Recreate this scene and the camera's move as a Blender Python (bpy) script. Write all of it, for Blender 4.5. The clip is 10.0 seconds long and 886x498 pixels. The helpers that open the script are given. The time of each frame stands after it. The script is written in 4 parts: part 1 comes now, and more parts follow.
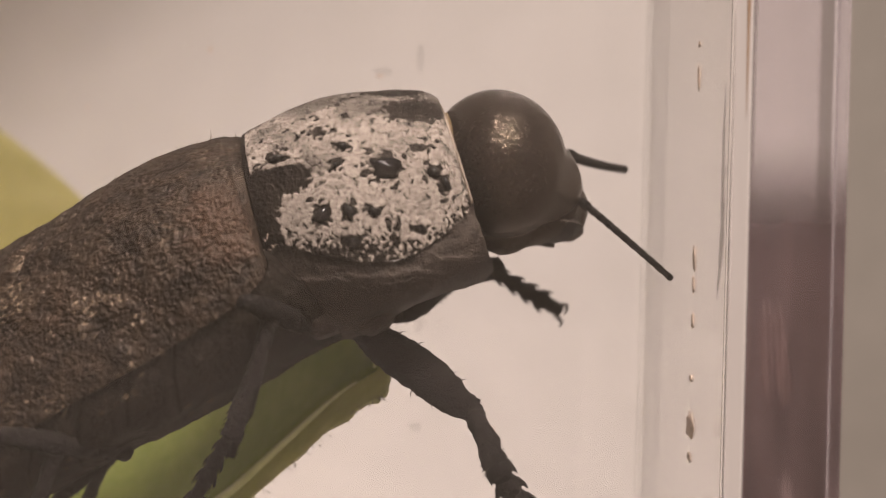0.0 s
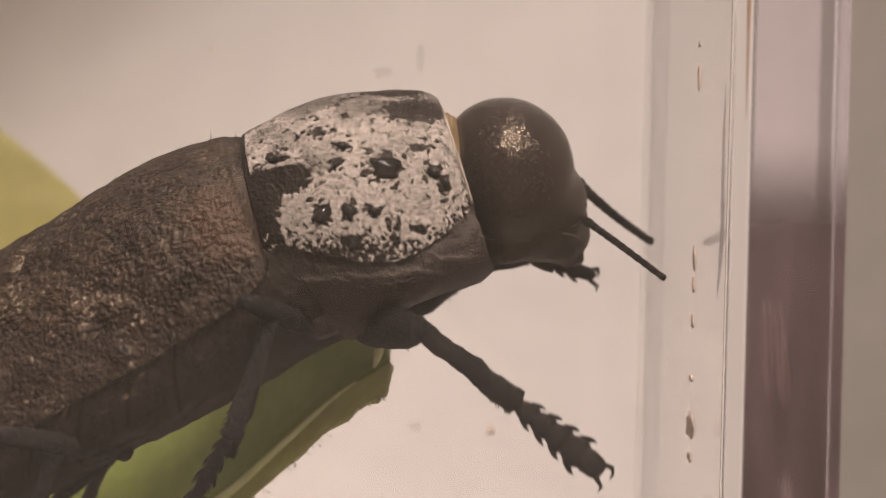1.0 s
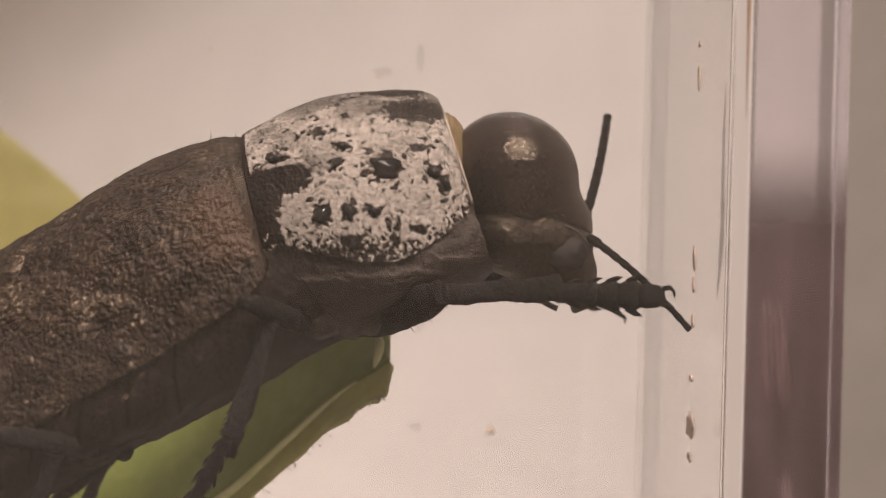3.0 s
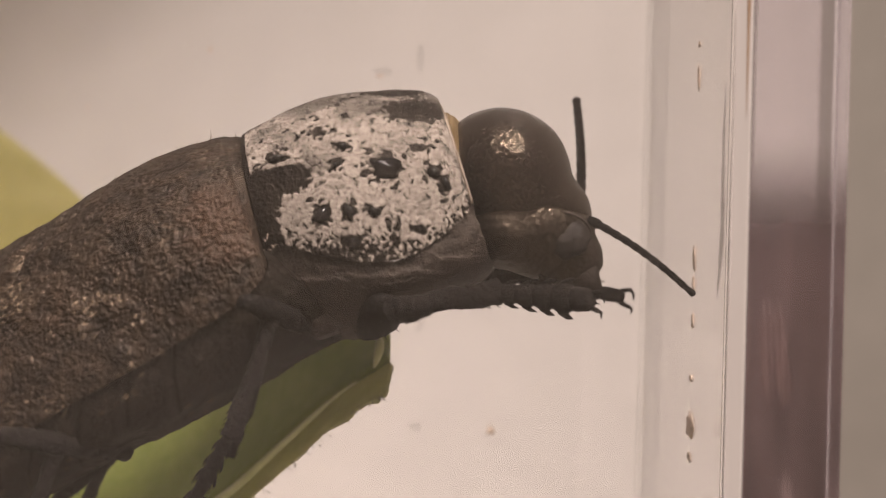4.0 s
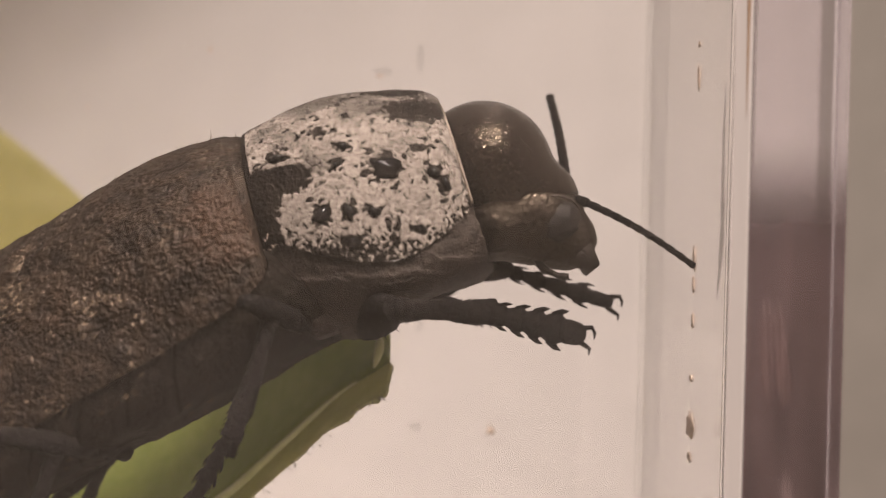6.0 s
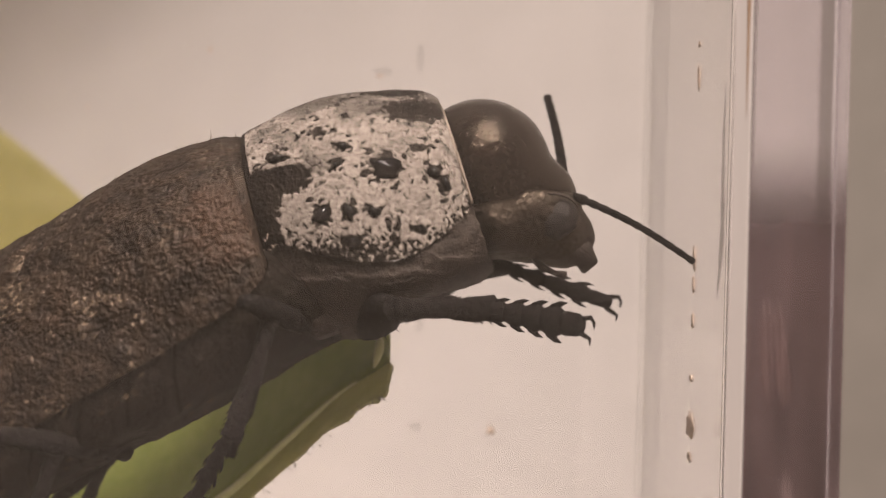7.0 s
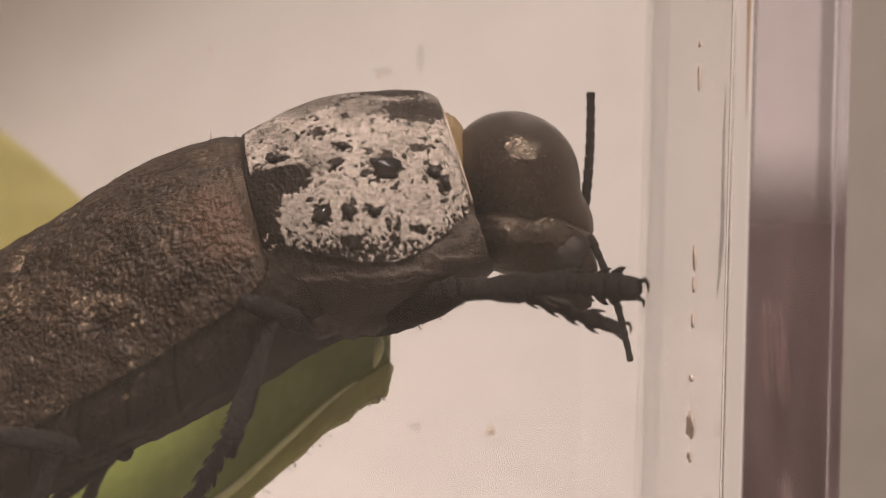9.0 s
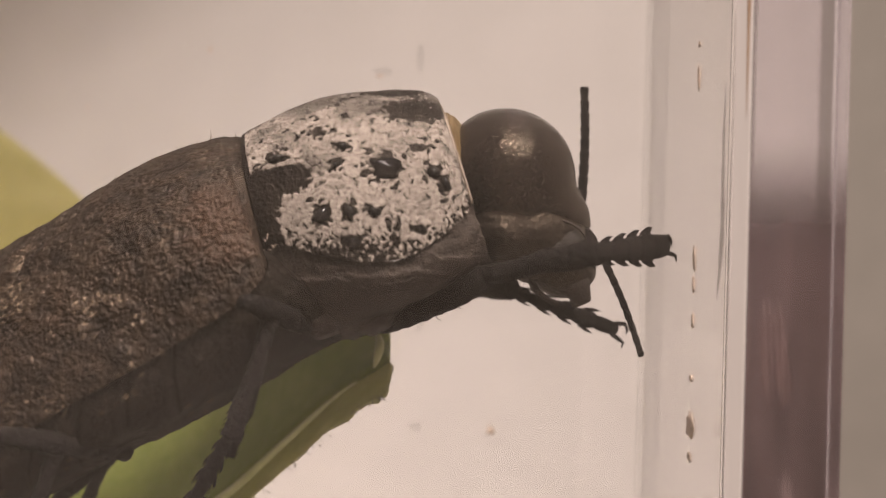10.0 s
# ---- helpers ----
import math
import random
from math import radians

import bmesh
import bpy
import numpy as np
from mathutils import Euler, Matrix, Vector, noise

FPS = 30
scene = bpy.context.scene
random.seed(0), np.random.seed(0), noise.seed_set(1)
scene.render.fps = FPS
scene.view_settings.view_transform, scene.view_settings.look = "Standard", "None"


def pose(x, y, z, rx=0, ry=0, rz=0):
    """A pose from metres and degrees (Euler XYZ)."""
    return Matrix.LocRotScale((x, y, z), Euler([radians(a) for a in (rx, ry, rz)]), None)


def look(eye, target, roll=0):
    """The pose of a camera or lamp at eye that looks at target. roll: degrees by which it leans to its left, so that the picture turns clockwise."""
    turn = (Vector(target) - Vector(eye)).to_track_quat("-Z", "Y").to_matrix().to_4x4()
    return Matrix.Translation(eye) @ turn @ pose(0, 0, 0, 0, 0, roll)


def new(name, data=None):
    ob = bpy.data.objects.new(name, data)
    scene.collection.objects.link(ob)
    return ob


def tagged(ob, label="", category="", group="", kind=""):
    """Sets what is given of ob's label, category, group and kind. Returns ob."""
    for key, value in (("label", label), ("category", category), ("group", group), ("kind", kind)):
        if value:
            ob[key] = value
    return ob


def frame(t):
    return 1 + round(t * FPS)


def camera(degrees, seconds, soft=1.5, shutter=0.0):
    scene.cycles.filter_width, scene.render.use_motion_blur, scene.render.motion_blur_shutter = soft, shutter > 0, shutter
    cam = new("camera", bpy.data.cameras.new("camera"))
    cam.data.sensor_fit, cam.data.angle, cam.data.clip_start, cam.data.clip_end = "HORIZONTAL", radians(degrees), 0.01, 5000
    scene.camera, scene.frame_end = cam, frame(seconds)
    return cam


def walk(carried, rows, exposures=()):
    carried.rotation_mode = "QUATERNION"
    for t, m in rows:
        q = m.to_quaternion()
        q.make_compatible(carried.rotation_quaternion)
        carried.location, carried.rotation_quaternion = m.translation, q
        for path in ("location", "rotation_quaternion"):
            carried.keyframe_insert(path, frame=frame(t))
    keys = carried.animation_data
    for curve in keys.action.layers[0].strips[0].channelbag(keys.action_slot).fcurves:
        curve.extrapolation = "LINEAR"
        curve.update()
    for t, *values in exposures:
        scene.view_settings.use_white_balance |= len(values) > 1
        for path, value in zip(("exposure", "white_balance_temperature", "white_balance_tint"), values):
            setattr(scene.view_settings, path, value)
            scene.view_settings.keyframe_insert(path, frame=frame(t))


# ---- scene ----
MM = 0.001
CENTRE = 22.0          # height of the lens over the table, mm

cam = camera(32, 10.0, soft=1.1, shutter=0.4)
cam.data.dof.use_dof = True
cam.data.dof.focus_distance = 0.0400
cam.data.dof.aperture_fstop = 95
EYE = pose(0, -0.0427, CENTRE * MM, 90, 0, 0)
walk(cam, [(0, EYE), (10, EYE)])

# ---------------------------------------------------------------- light
world = bpy.data.worlds.new("world")
scene.world = world
world.use_nodes = True
world.node_tree.nodes["Background"].inputs[0].default_value = (0.9, 0.78, 0.7, 1)
world.node_tree.nodes["Background"].inputs[1].default_value = 0.05
scene.view_settings.exposure = 0.0


def area_lamp(name, where, target, size, power, colour):
    data = bpy.data.lights.new(name, "AREA")
    data.shape, data.size, data.energy, data.color = "DISK", size, power, colour
    ob = new(name, data)
    ob.matrix_world = look(where, target)
    return ob


area_lamp("ceiling_lamp", (0.28, -0.66, 1.17), (0, 0.01, 0.022), 0.5, 24.5, (1.0, 0.85, 0.795))

# ---------------------------------------------------------------- helpers of this scene


def mesh_of(name, verts, faces, smooth=True):
    me = bpy.data.meshes.new(name)
    me.from_pydata([tuple(v) for v in verts], [], faces)
    me.update()
    if smooth:
        me.shade_smooth()
    return me


def part(name, shape, material, parent=None, label="", where=None, smooth=True):
    """One mesh object under a thing or a part; shape is a bmesh or a mesh, in metres."""
    if isinstance(shape, bmesh.types.BMesh):
        me = bpy.data.meshes.new(name)
        shape.to_mesh(me)
        shape.free()
        if smooth:
            me.shade_smooth()
    else:
        me = shape
    me.materials.clear()
    me.materials.append(material)
    ob = new(name, me)
    if parent is not None:
        ob.parent = parent
    if where is not None:
        ob.matrix_local = where
    if label:
        tagged(ob, label)
    return ob


def spline(points, t):
    """Catmull-Rom through points, t from 0 to 1; numpy vector."""
    pts = [np.array(p, float) for p in points]
    n = len(pts) - 1
    s = min(max(t, 0.0), 1.0) * n
    i = min(int(s), n - 1)
    f = s - i
    p1, p2 = pts[i], pts[i + 1]
    p0 = pts[i - 1] if i > 0 else 2 * p1 - p2
    p3 = pts[i + 2] if i + 2 <= n else 2 * p2 - p1
    return 0.5 * (2 * p1 + (p2 - p0) * f + (2 * p0 - 5 * p1 + 4 * p2 - p3) * f * f + (3 * p1 - p0 - 3 * p2 + p3) * f ** 3)


CURVES = {}


def on(points, t):
    """spline() for a line that is kept as a tuple, remembered."""
    key = (id(points), t)
    if key not in CURVES:
        CURVES[key] = spline(points, t)
    return CURVES[key]


def fbm(p, scale, octaves=3):
    return noise.fractal(Vector(p) * scale, 0.9, 2.1, octaves)


def grid_mesh(name, fn, nu, nv, wrap_v=False, base=(0, 0, 0), attrs=()):
    """A mesh from fn(u, v) -> (x, y, z, *values) in mm; values become float attributes."""
    base = np.array(base, float)
    cols = nv if wrap_v else nv + 1
    verts, values = [], []
    for i in range(nu + 1):
        for j in range(cols):
            q = fn(i / nu, j / nv)
            verts.append((np.array(q[:3]) - base) * MM)
            values.append(q[3:])
    faces = []
    for i in range(nu):
        for j in range(nv):
            a, b = i * cols + j, i * cols + (j + 1) % cols
            faces.append((a, b, b + cols, a + cols))
    me = mesh_of(name, verts, faces)
    for k, key in enumerate(attrs):
        layer = me.attributes.new(key, "FLOAT", "POINT")
        layer.data.foreach_set("value", [v[k] for v in values])
    return me


def tube(bm, path, radii, sides=14, squash=1.0, caps=True):
    """Skin a path of mm points with radii in mm into bm (metres)."""
    pts = [Vector(p) for p in path]
    rings = []
    for i, p in enumerate(pts):
        d = (pts[min(i + 1, len(pts) - 1)] - pts[max(i - 1, 0)]).normalized()
        side = Vector((0, 1, 0)) - d * d.y
        if side.length < 0.05:
            side = Vector((0, 0, 1)) - d * d.z
        side.normalize()
        up = d.cross(side)
        rings.append([bm.verts.new((p + (side * math.cos(a) * squash + up * math.sin(a)) * radii[i]) * MM)
                      for a in (2 * math.pi * k / sides for k in range(sides))])
    for r0, r1 in zip(rings, rings[1:]):
        for k in range(sides):
            bm.faces.new((r0[k], r0[(k + 1) % sides], r1[(k + 1) % sides], r1[k]))
    if caps:
        bm.faces.new(list(reversed(rings[0])))
        bm.faces.new(rings[-1])


def slab(lo, hi, bevel=0.0):
    """A box between two corners in mm, with bevelled edges."""
    bm = bmesh.new()
    bmesh.ops.create_cube(bm, size=1)
    for v in bm.verts:
        v.co = Vector([(a + b) / 2 + c * (b - a) for a, b, c in zip(lo, hi, v.co)]) * MM
    if bevel:
        bmesh.ops.bevel(bm, geom=bm.edges[:], offset=bevel * MM, segments=3, affect="EDGES", profile=0.5)
    return bm


# ---------------------------------------------------------------- materials


def material(name):
    m = bpy.data.materials.new(name)
    m.use_nodes = True
    nt = m.node_tree
    return m, nt, nt.nodes["Principled BSDF"]


def noise_node(nt, scale, detail=4.0, rough=0.6, stretch=1.0):
    tc = nt.nodes.new("ShaderNodeTexCoord")
    n = nt.nodes.new("ShaderNodeTexNoise")
    n.inputs["Scale"].default_value, n.inputs["Detail"].default_value, n.inputs["Roughness"].default_value = scale, detail, rough
    if stretch == 1.0:
        nt.links.new(tc.outputs["Object"], n.inputs["Vector"])
    else:
        mp = nt.nodes.new("ShaderNodeMapping")
        mp.inputs["Scale"].default_value = (1, 1, 1 / stretch)
        nt.links.new(tc.outputs["Object"], mp.inputs["Vector"])
        nt.links.new(mp.outputs[0], n.inputs["Vector"])
    return n


def ramp(nt, source, stops):
    r = nt.nodes.new("ShaderNodeValToRGB")
    el = r.color_ramp.elements
    while len(el) < len(stops):
        el.new(0.5)
    for e, (pos, col) in zip(el, stops):
        e.position, e.color = pos, (*col, 1)
    nt.links.new(source, r.inputs[0])
    return r


def mix_colour(nt, factor, a, b):
    x = nt.nodes.new("ShaderNodeMix")
    x.data_type = "RGBA"
    nt.links.new(factor, x.inputs[0])
    nt.links.new(a, x.inputs[6])
    nt.links.new(b, x.inputs[7])
    return x.outputs[2]


def bump(nt, bsdf, sources, distance):
    prev = None
    for src, strength in sources:
        b = nt.nodes.new("ShaderNodeBump")
        b.inputs["Strength"].default_value, b.inputs["Distance"].default_value = strength, distance
        nt.links.new(src, b.inputs["Height"])
        if prev:
            nt.links.new(prev, b.inputs["Normal"])
        prev = b.outputs[0]
    nt.links.new(prev, bsdf.inputs["Normal"])


def plain(name, a, b, scale, rough=0.6, metal=0.0, bumps=0.2, distance=0.0001, coat=0.0, specular=0.5, stretch=1.0):
    """A mottled surface between two colours at two scales of grain."""
    m, nt, bsdf = material(name)
    n1, n2 = noise_node(nt, scale, 5, 0.6, stretch), noise_node(nt, scale * 7, 3, 0.6, stretch)
    mul = nt.nodes.new("ShaderNodeMath")
    mul.operation = "MULTIPLY_ADD"
    mul.inputs[1].default_value, mul.inputs[2].default_value = 0.45, 0.0
    nt.links.new(n2.outputs[0], mul.inputs[0])
    add = nt.nodes.new("ShaderNodeMath")
    add.operation = "MULTIPLY_ADD"
    add.inputs[1].default_value = 0.6
    nt.links.new(n1.outputs[0], add.inputs[0])
    nt.links.new(mul.outputs[0], add.inputs[2])
    r = ramp(nt, add.outputs[0], [(0.35, a), (0.68, b)])
    nt.links.new(r.outputs[0], bsdf.inputs["Base Color"])
    bsdf.inputs["Roughness"].default_value, bsdf.inputs["Metallic"].default_value = rough, metal
    bsdf.inputs["Coat Weight"].default_value = coat
    bsdf.inputs["Specular IOR Level"].default_value = specular
    if bumps:
        bump(nt, bsdf, [(n1.outputs[0], bumps), (n2.outputs[0], bumps)], distance)
    return m


def attribute_mix(name, key, a1, a2, b1, b2, scale, rough_a, rough_b, distance, metal=0.0, specular=0.5, second=None):
    """Surface a where the attribute is 0, surface b (a crust) where it is 1."""
    m, nt, bsdf = material(name)
    at = nt.nodes.new("ShaderNodeAttribute")
    at.attribute_name = key
    n1, n2 = noise_node(nt, scale, 5), noise_node(nt, scale * 4, 4)
    ca = ramp(nt, n1.outputs[0], [(0.35, a1), (0.7, a2)])
    cb = ramp(nt, n2.outputs[0], [(0.3, b1), (0.6, b2)])
    under = ca.outputs[0]
    if second:
        tone = nt.nodes.new("ShaderNodeAttribute")
        tone.attribute_name = second[0]
        stain = ramp(nt, n2.outputs[0], [(0.3, tuple(c * 0.5 for c in second[1])), (0.7, second[1])])
        under = mix_colour(nt, tone.outputs["Fac"], under, stain.outputs[0])
    nt.links.new(mix_colour(nt, at.outputs["Fac"], under, cb.outputs[0]), bsdf.inputs["Base Color"])
    bsdf.inputs["Specular IOR Level"].default_value = specular
    bsdf.inputs["Specular Tint"].default_value = (1.0, 0.85, 0.72, 1)
    mr = nt.nodes.new("ShaderNodeMapRange")
    mr.inputs["To Min"].default_value, mr.inputs["To Max"].default_value = rough_a, rough_b
    nt.links.new(at.outputs["Fac"], mr.inputs["Value"])
    nt.links.new(mr.outputs[0], bsdf.inputs["Roughness"])
    bsdf.inputs["Metallic"].default_value = metal
    bump(nt, bsdf, [(n1.outputs[0], 0.35), (n2.outputs[0], 0.35)], distance)
    return m


CHITIN = plain("black chitin", (0.023, 0.0185, 0.0155), (0.086, 0.067, 0.053), 2500, 0.5, 0.0, 0.6, 0.00012, specular=0.2)
LEG = plain("leg chitin", (0.0065, 0.0057, 0.0052), (0.027, 0.022, 0.0188), 3500, 0.5, 0.0, 0.8, 0.0002, specular=0.14)


def punctate(name):
    """Dark bronze dome with fine glittering punctures, dull and rougher where the face begins."""
    m, nt, bsdf = material(name)
    at = nt.nodes.new("ShaderNodeAttribute")
    at.attribute_name = "face"
    n1, n2 = noise_node(nt, 2200, 5), noise_node(nt, 11000, 3)
    tc = nt.nodes.new("ShaderNodeTexCoord")
    vor = nt.nodes.new("ShaderNodeTexVoronoi")
    vor.inputs["Scale"].default_value = 6000
    nt.links.new(tc.outputs["Object"], vor.inputs["Vector"])
    ca = ramp(nt, n2.outputs[0], [(0.35, (0.009, 0.0072, 0.006)), (0.7, (0.030, 0.0235, 0.019))])
    cb = ramp(nt, n1.outputs[0], [(0.35, (0.007, 0.0055, 0.0047)), (0.72, (0.028, 0.0215, 0.0175))])
    nt.links.new(mix_colour(nt, at.outputs["Fac"], ca.outputs[0], cb.outputs[0]), bsdf.inputs["Base Color"])
    mr = nt.nodes.new("ShaderNodeMapRange")
    mr.inputs["To Min"].default_value, mr.inputs["To Max"].default_value = 0.11, 0.5
    nt.links.new(at.outputs["Fac"], mr.inputs["Value"])
    nt.links.new(mr.outputs[0], bsdf.inputs["Roughness"])
    bsdf.inputs["Metallic"].default_value = 0.0
    bsdf.inputs["Specular IOR Level"].default_value = 0.7
    bsdf.inputs["Specular Tint"].default_value = (1.0, 0.80, 0.58, 1)
    bump(nt, bsdf, [(vor.outputs["Distance"], 1.0), (n2.outputs[0], 0.8), (n1.outputs[0], 0.5)], 0.000024)
    return m


HEAD = punctate("bronze black chitin")
EYE_SKIN = plain("dull eye", (0.012, 0.010, 0.0085), (0.045, 0.036, 0.029), 4000, 0.42, 0.0, 0.5, 0.00008, specular=0.35)
CALLUS = plain("polished callus", (0.004, 0.0035, 0.003), (0.010, 0.008, 0.007), 1500, 0.15, 0.0, 0.1, 0.00002, 0.5)
MEMBRANE = plain("ochre membrane", (0.105, 0.067, 0.025), (0.18, 0.12, 0.05), 900, 0.5, 0.0, 0.2, 0.00003)
RIM = plain("tan rim", (0.13, 0.10, 0.075), (0.28, 0.225, 0.17), 2500, 0.6, 0.0, 0.4, 0.00003)
WAXED = attribute_mix("waxed pronotum", "wax", (0.006, 0.005, 0.0043), (0.019, 0.015, 0.012), (0.150, 0.130, 0.110), (0.31, 0.272, 0.232), 2200, 0.45, 0.85, 0.00005, specular=0.15)
ELYTRON = attribute_mix("flecked elytron", "dust", (0.006, 0.0042, 0.003), (0.036, 0.0235, 0.0145), (0.085, 0.062, 0.042), (0.26, 0.20, 0.14), 1700, 0.42, 0.8, 0.00014, specular=0.27, second=("rust", (0.052, 0.028, 0.016)))
BELLY_SKIN = attribute_mix("dark belly", "dust", (0.008, 0.0065, 0.005), (0.020, 0.0155, 0.012), (0.10, 0.07, 0.045), (0.22, 0.16, 0.11), 1500, 0.6, 0.85, 0.0001, specular=0.1)
LEAF = plain("fresh leaf", (0.29, 0.35, 0.08), (0.43, 0.46, 0.14), 350, 0.5, 0.0, 0.25, 0.00006)
LEAF_UNDER = plain("leaf underside", (0.50, 0.50, 0.21), (0.64, 0.63, 0.31), 350, 0.6, 0.0, 0.25, 0.00006)
FUZZ = plain("grey fuzz", (0.22, 0.20, 0.16), (0.36, 0.33, 0.27), 2500, 0.8, 0.0, 0.2, 0.00002)
LEAF_RIB = plain("leaf rib", (0.62, 0.63, 0.25), (0.76, 0.76, 0.38), 600, 0.5, 0.0, 0.2, 0.00004)
PALE_LEAF = plain("pale leaf", (0.50, 0.465, 0.17), (0.62, 0.57, 0.24), 200, 0.5, 0.0, 0.15, 0.00005)
CARD = plain("white card", (0.63, 0.60, 0.565), (0.71, 0.675, 0.64), 60, 0.8, 0.0, 0.1, 0.00005)
TABLE = plain("dark table top", (0.11, 0.095, 0.08), (0.18, 0.155, 0.13), 25, 0.5, 0.0, 0.1, 0.0002)
WALL = plain("painted wall", (0.72, 0.66, 0.58), (0.78, 0.72, 0.64), 4, 0.8, 0.0, 0.1, 0.001)


def let_light_through(m, share):
    """Mix translucency of the same colour into a leaf's surface."""
    nt = m.node_tree
    bsdf, out = nt.nodes["Principled BSDF"], nt.nodes["Material Output"]
    t, x = nt.nodes.new("ShaderNodeBsdfTranslucent"), nt.nodes.new("ShaderNodeMixShader")
    nt.links.new(bsdf.inputs["Base Color"].links[0].from_socket, t.inputs["Color"])
    x.inputs[0].default_value = share
    nt.links.new(bsdf.outputs[0], x.inputs[1])
    nt.links.new(t.outputs[0], x.inputs[2])
    nt.links.new(x.outputs[0], out.inputs["Surface"])


for m in (LEAF, LEAF_UNDER, PALE_LEAF):
    let_light_through(m, 0.6)
DARK_VIOLET = plain("dark violet", (0.052, 0.036, 0.031), (0.165, 0.117, 0.102), 500, 0.5, 0.0, 0.1, 0.00003, stretch=14)


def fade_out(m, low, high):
    """Let a surface run out into full transparency between two heights in mm."""
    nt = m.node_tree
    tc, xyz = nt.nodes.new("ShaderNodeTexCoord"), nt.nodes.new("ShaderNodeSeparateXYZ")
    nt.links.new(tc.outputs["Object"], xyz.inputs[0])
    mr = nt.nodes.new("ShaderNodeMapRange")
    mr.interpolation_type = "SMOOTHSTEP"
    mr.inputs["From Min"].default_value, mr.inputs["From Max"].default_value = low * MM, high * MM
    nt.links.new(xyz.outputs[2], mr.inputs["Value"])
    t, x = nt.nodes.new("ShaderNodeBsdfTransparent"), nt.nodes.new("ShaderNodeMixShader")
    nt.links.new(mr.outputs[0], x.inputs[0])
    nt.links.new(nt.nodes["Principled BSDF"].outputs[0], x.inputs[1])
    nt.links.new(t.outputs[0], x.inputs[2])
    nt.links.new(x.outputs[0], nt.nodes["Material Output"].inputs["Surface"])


def faint(m, share):
    """Thin a smudge so far that most of the light passes through it."""
    nt = m.node_tree
    t, x = nt.nodes.new("ShaderNodeBsdfTransparent"), nt.nodes.new("ShaderNodeMixShader")
    x.inputs[0].default_value = share
    nt.links.new(nt.nodes["Principled BSDF"].outputs[0], x.inputs[1])
    nt.links.new(t.outputs[0], x.inputs[2])
    nt.links.new(x.outputs[0], nt.nodes["Material Output"].inputs["Surface"])
    return m


fade_out(DARK_VIOLET, 21.4, 25.0)
PINK_STRIPE = plain("dull pink stripe", (0.12, 0.082, 0.072), (0.22, 0.152, 0.132), 1500, 0.5, 0.0, 0.1, 0.00003, stretch=10)
ORANGE = plain("orange edge", (0.40, 0.26, 0.16), (0.52, 0.37, 0.26), 300, 0.5, 0.0, 0.1, 0.00003)
# grey colour that stands in for the antennae's reflection in the side panel
GREY_REFLECTION = faint(plain("painted grey reflection", (0.34, 0.29, 0.26), (0.44, 0.385, 0.35), 900, 0.8, 0.0, 0.2, 0.00003), 0.7)
GRIME = plain("brown grime", (0.48, 0.36, 0.27), (0.64, 0.52, 0.42), 900, 0.8, 0.0, 0.2, 0.00003)


def clear(name, tint, rough, haze=0.0):
    m, nt, bsdf = material(name)
    bsdf.inputs["Base Color"].default_value = (*tint, 1)
    bsdf.inputs["Transmission Weight"].default_value = 1.0
    bsdf.inputs["IOR"].default_value = 1.49
    n = noise_node(nt, 300, 4)
    mr = nt.nodes.new("ShaderNodeMapRange")
    mr.inputs["To Min"].default_value, mr.inputs["To Max"].default_value = rough * 0.5, rough
    nt.links.new(n.outputs[0], mr.inputs["Value"])
    nt.links.new(mr.outputs[0], bsdf.inputs["Roughness"])
    # faint diffuse layer added as a veil that lifts the darks behind the panel
    if haze:
        film, x = nt.nodes.new("ShaderNodeBsdfDiffuse"), nt.nodes.new("ShaderNodeMixShader")
        film.inputs["Color"].default_value = (0.8, 0.70, 0.58, 1)
        smear = nt.nodes.new("ShaderNodeMapRange")
        smear.inputs["To Min"].default_value, smear.inputs["To Max"].default_value = haze * 0.6, haze * 1.4
        nt.links.new(noise_node(nt, 120, 4).outputs[0], smear.inputs["Value"])
        nt.links.new(smear.outputs[0], x.inputs[0])
        nt.links.new(bsdf.outputs[0], x.inputs[1])
        nt.links.new(film.outputs[0], x.inputs[2])
        nt.links.new(x.outputs[0], nt.nodes["Material Output"].inputs["Surface"])
    return m


ACRYLIC = clear("clear acrylic", (0.99, 0.985, 0.98), 0.0)
HAZY_ACRYLIC = clear("clear acrylic with an added haze", (0.99, 0.985, 0.98), 0.0, 0.013)
EDGE_ACRYLIC = clear("matt lavender acrylic", (0.80, 0.765, 0.80), 0.22)
# opaque pale colour in place of the bright reflection along the panel's edge
EDGE_SHINE = plain("painted pale edge shine", (0.68, 0.63, 0.59), (0.75, 0.70, 0.66), 500, 0.4, 0.0, 0.1, 0.00002, stretch=20)
SIDE_ACRYLIC = clear("faintly matt acrylic", (0.975, 0.95, 0.935), 0.12)

# ---------------------------------------------------------------- the room and the table


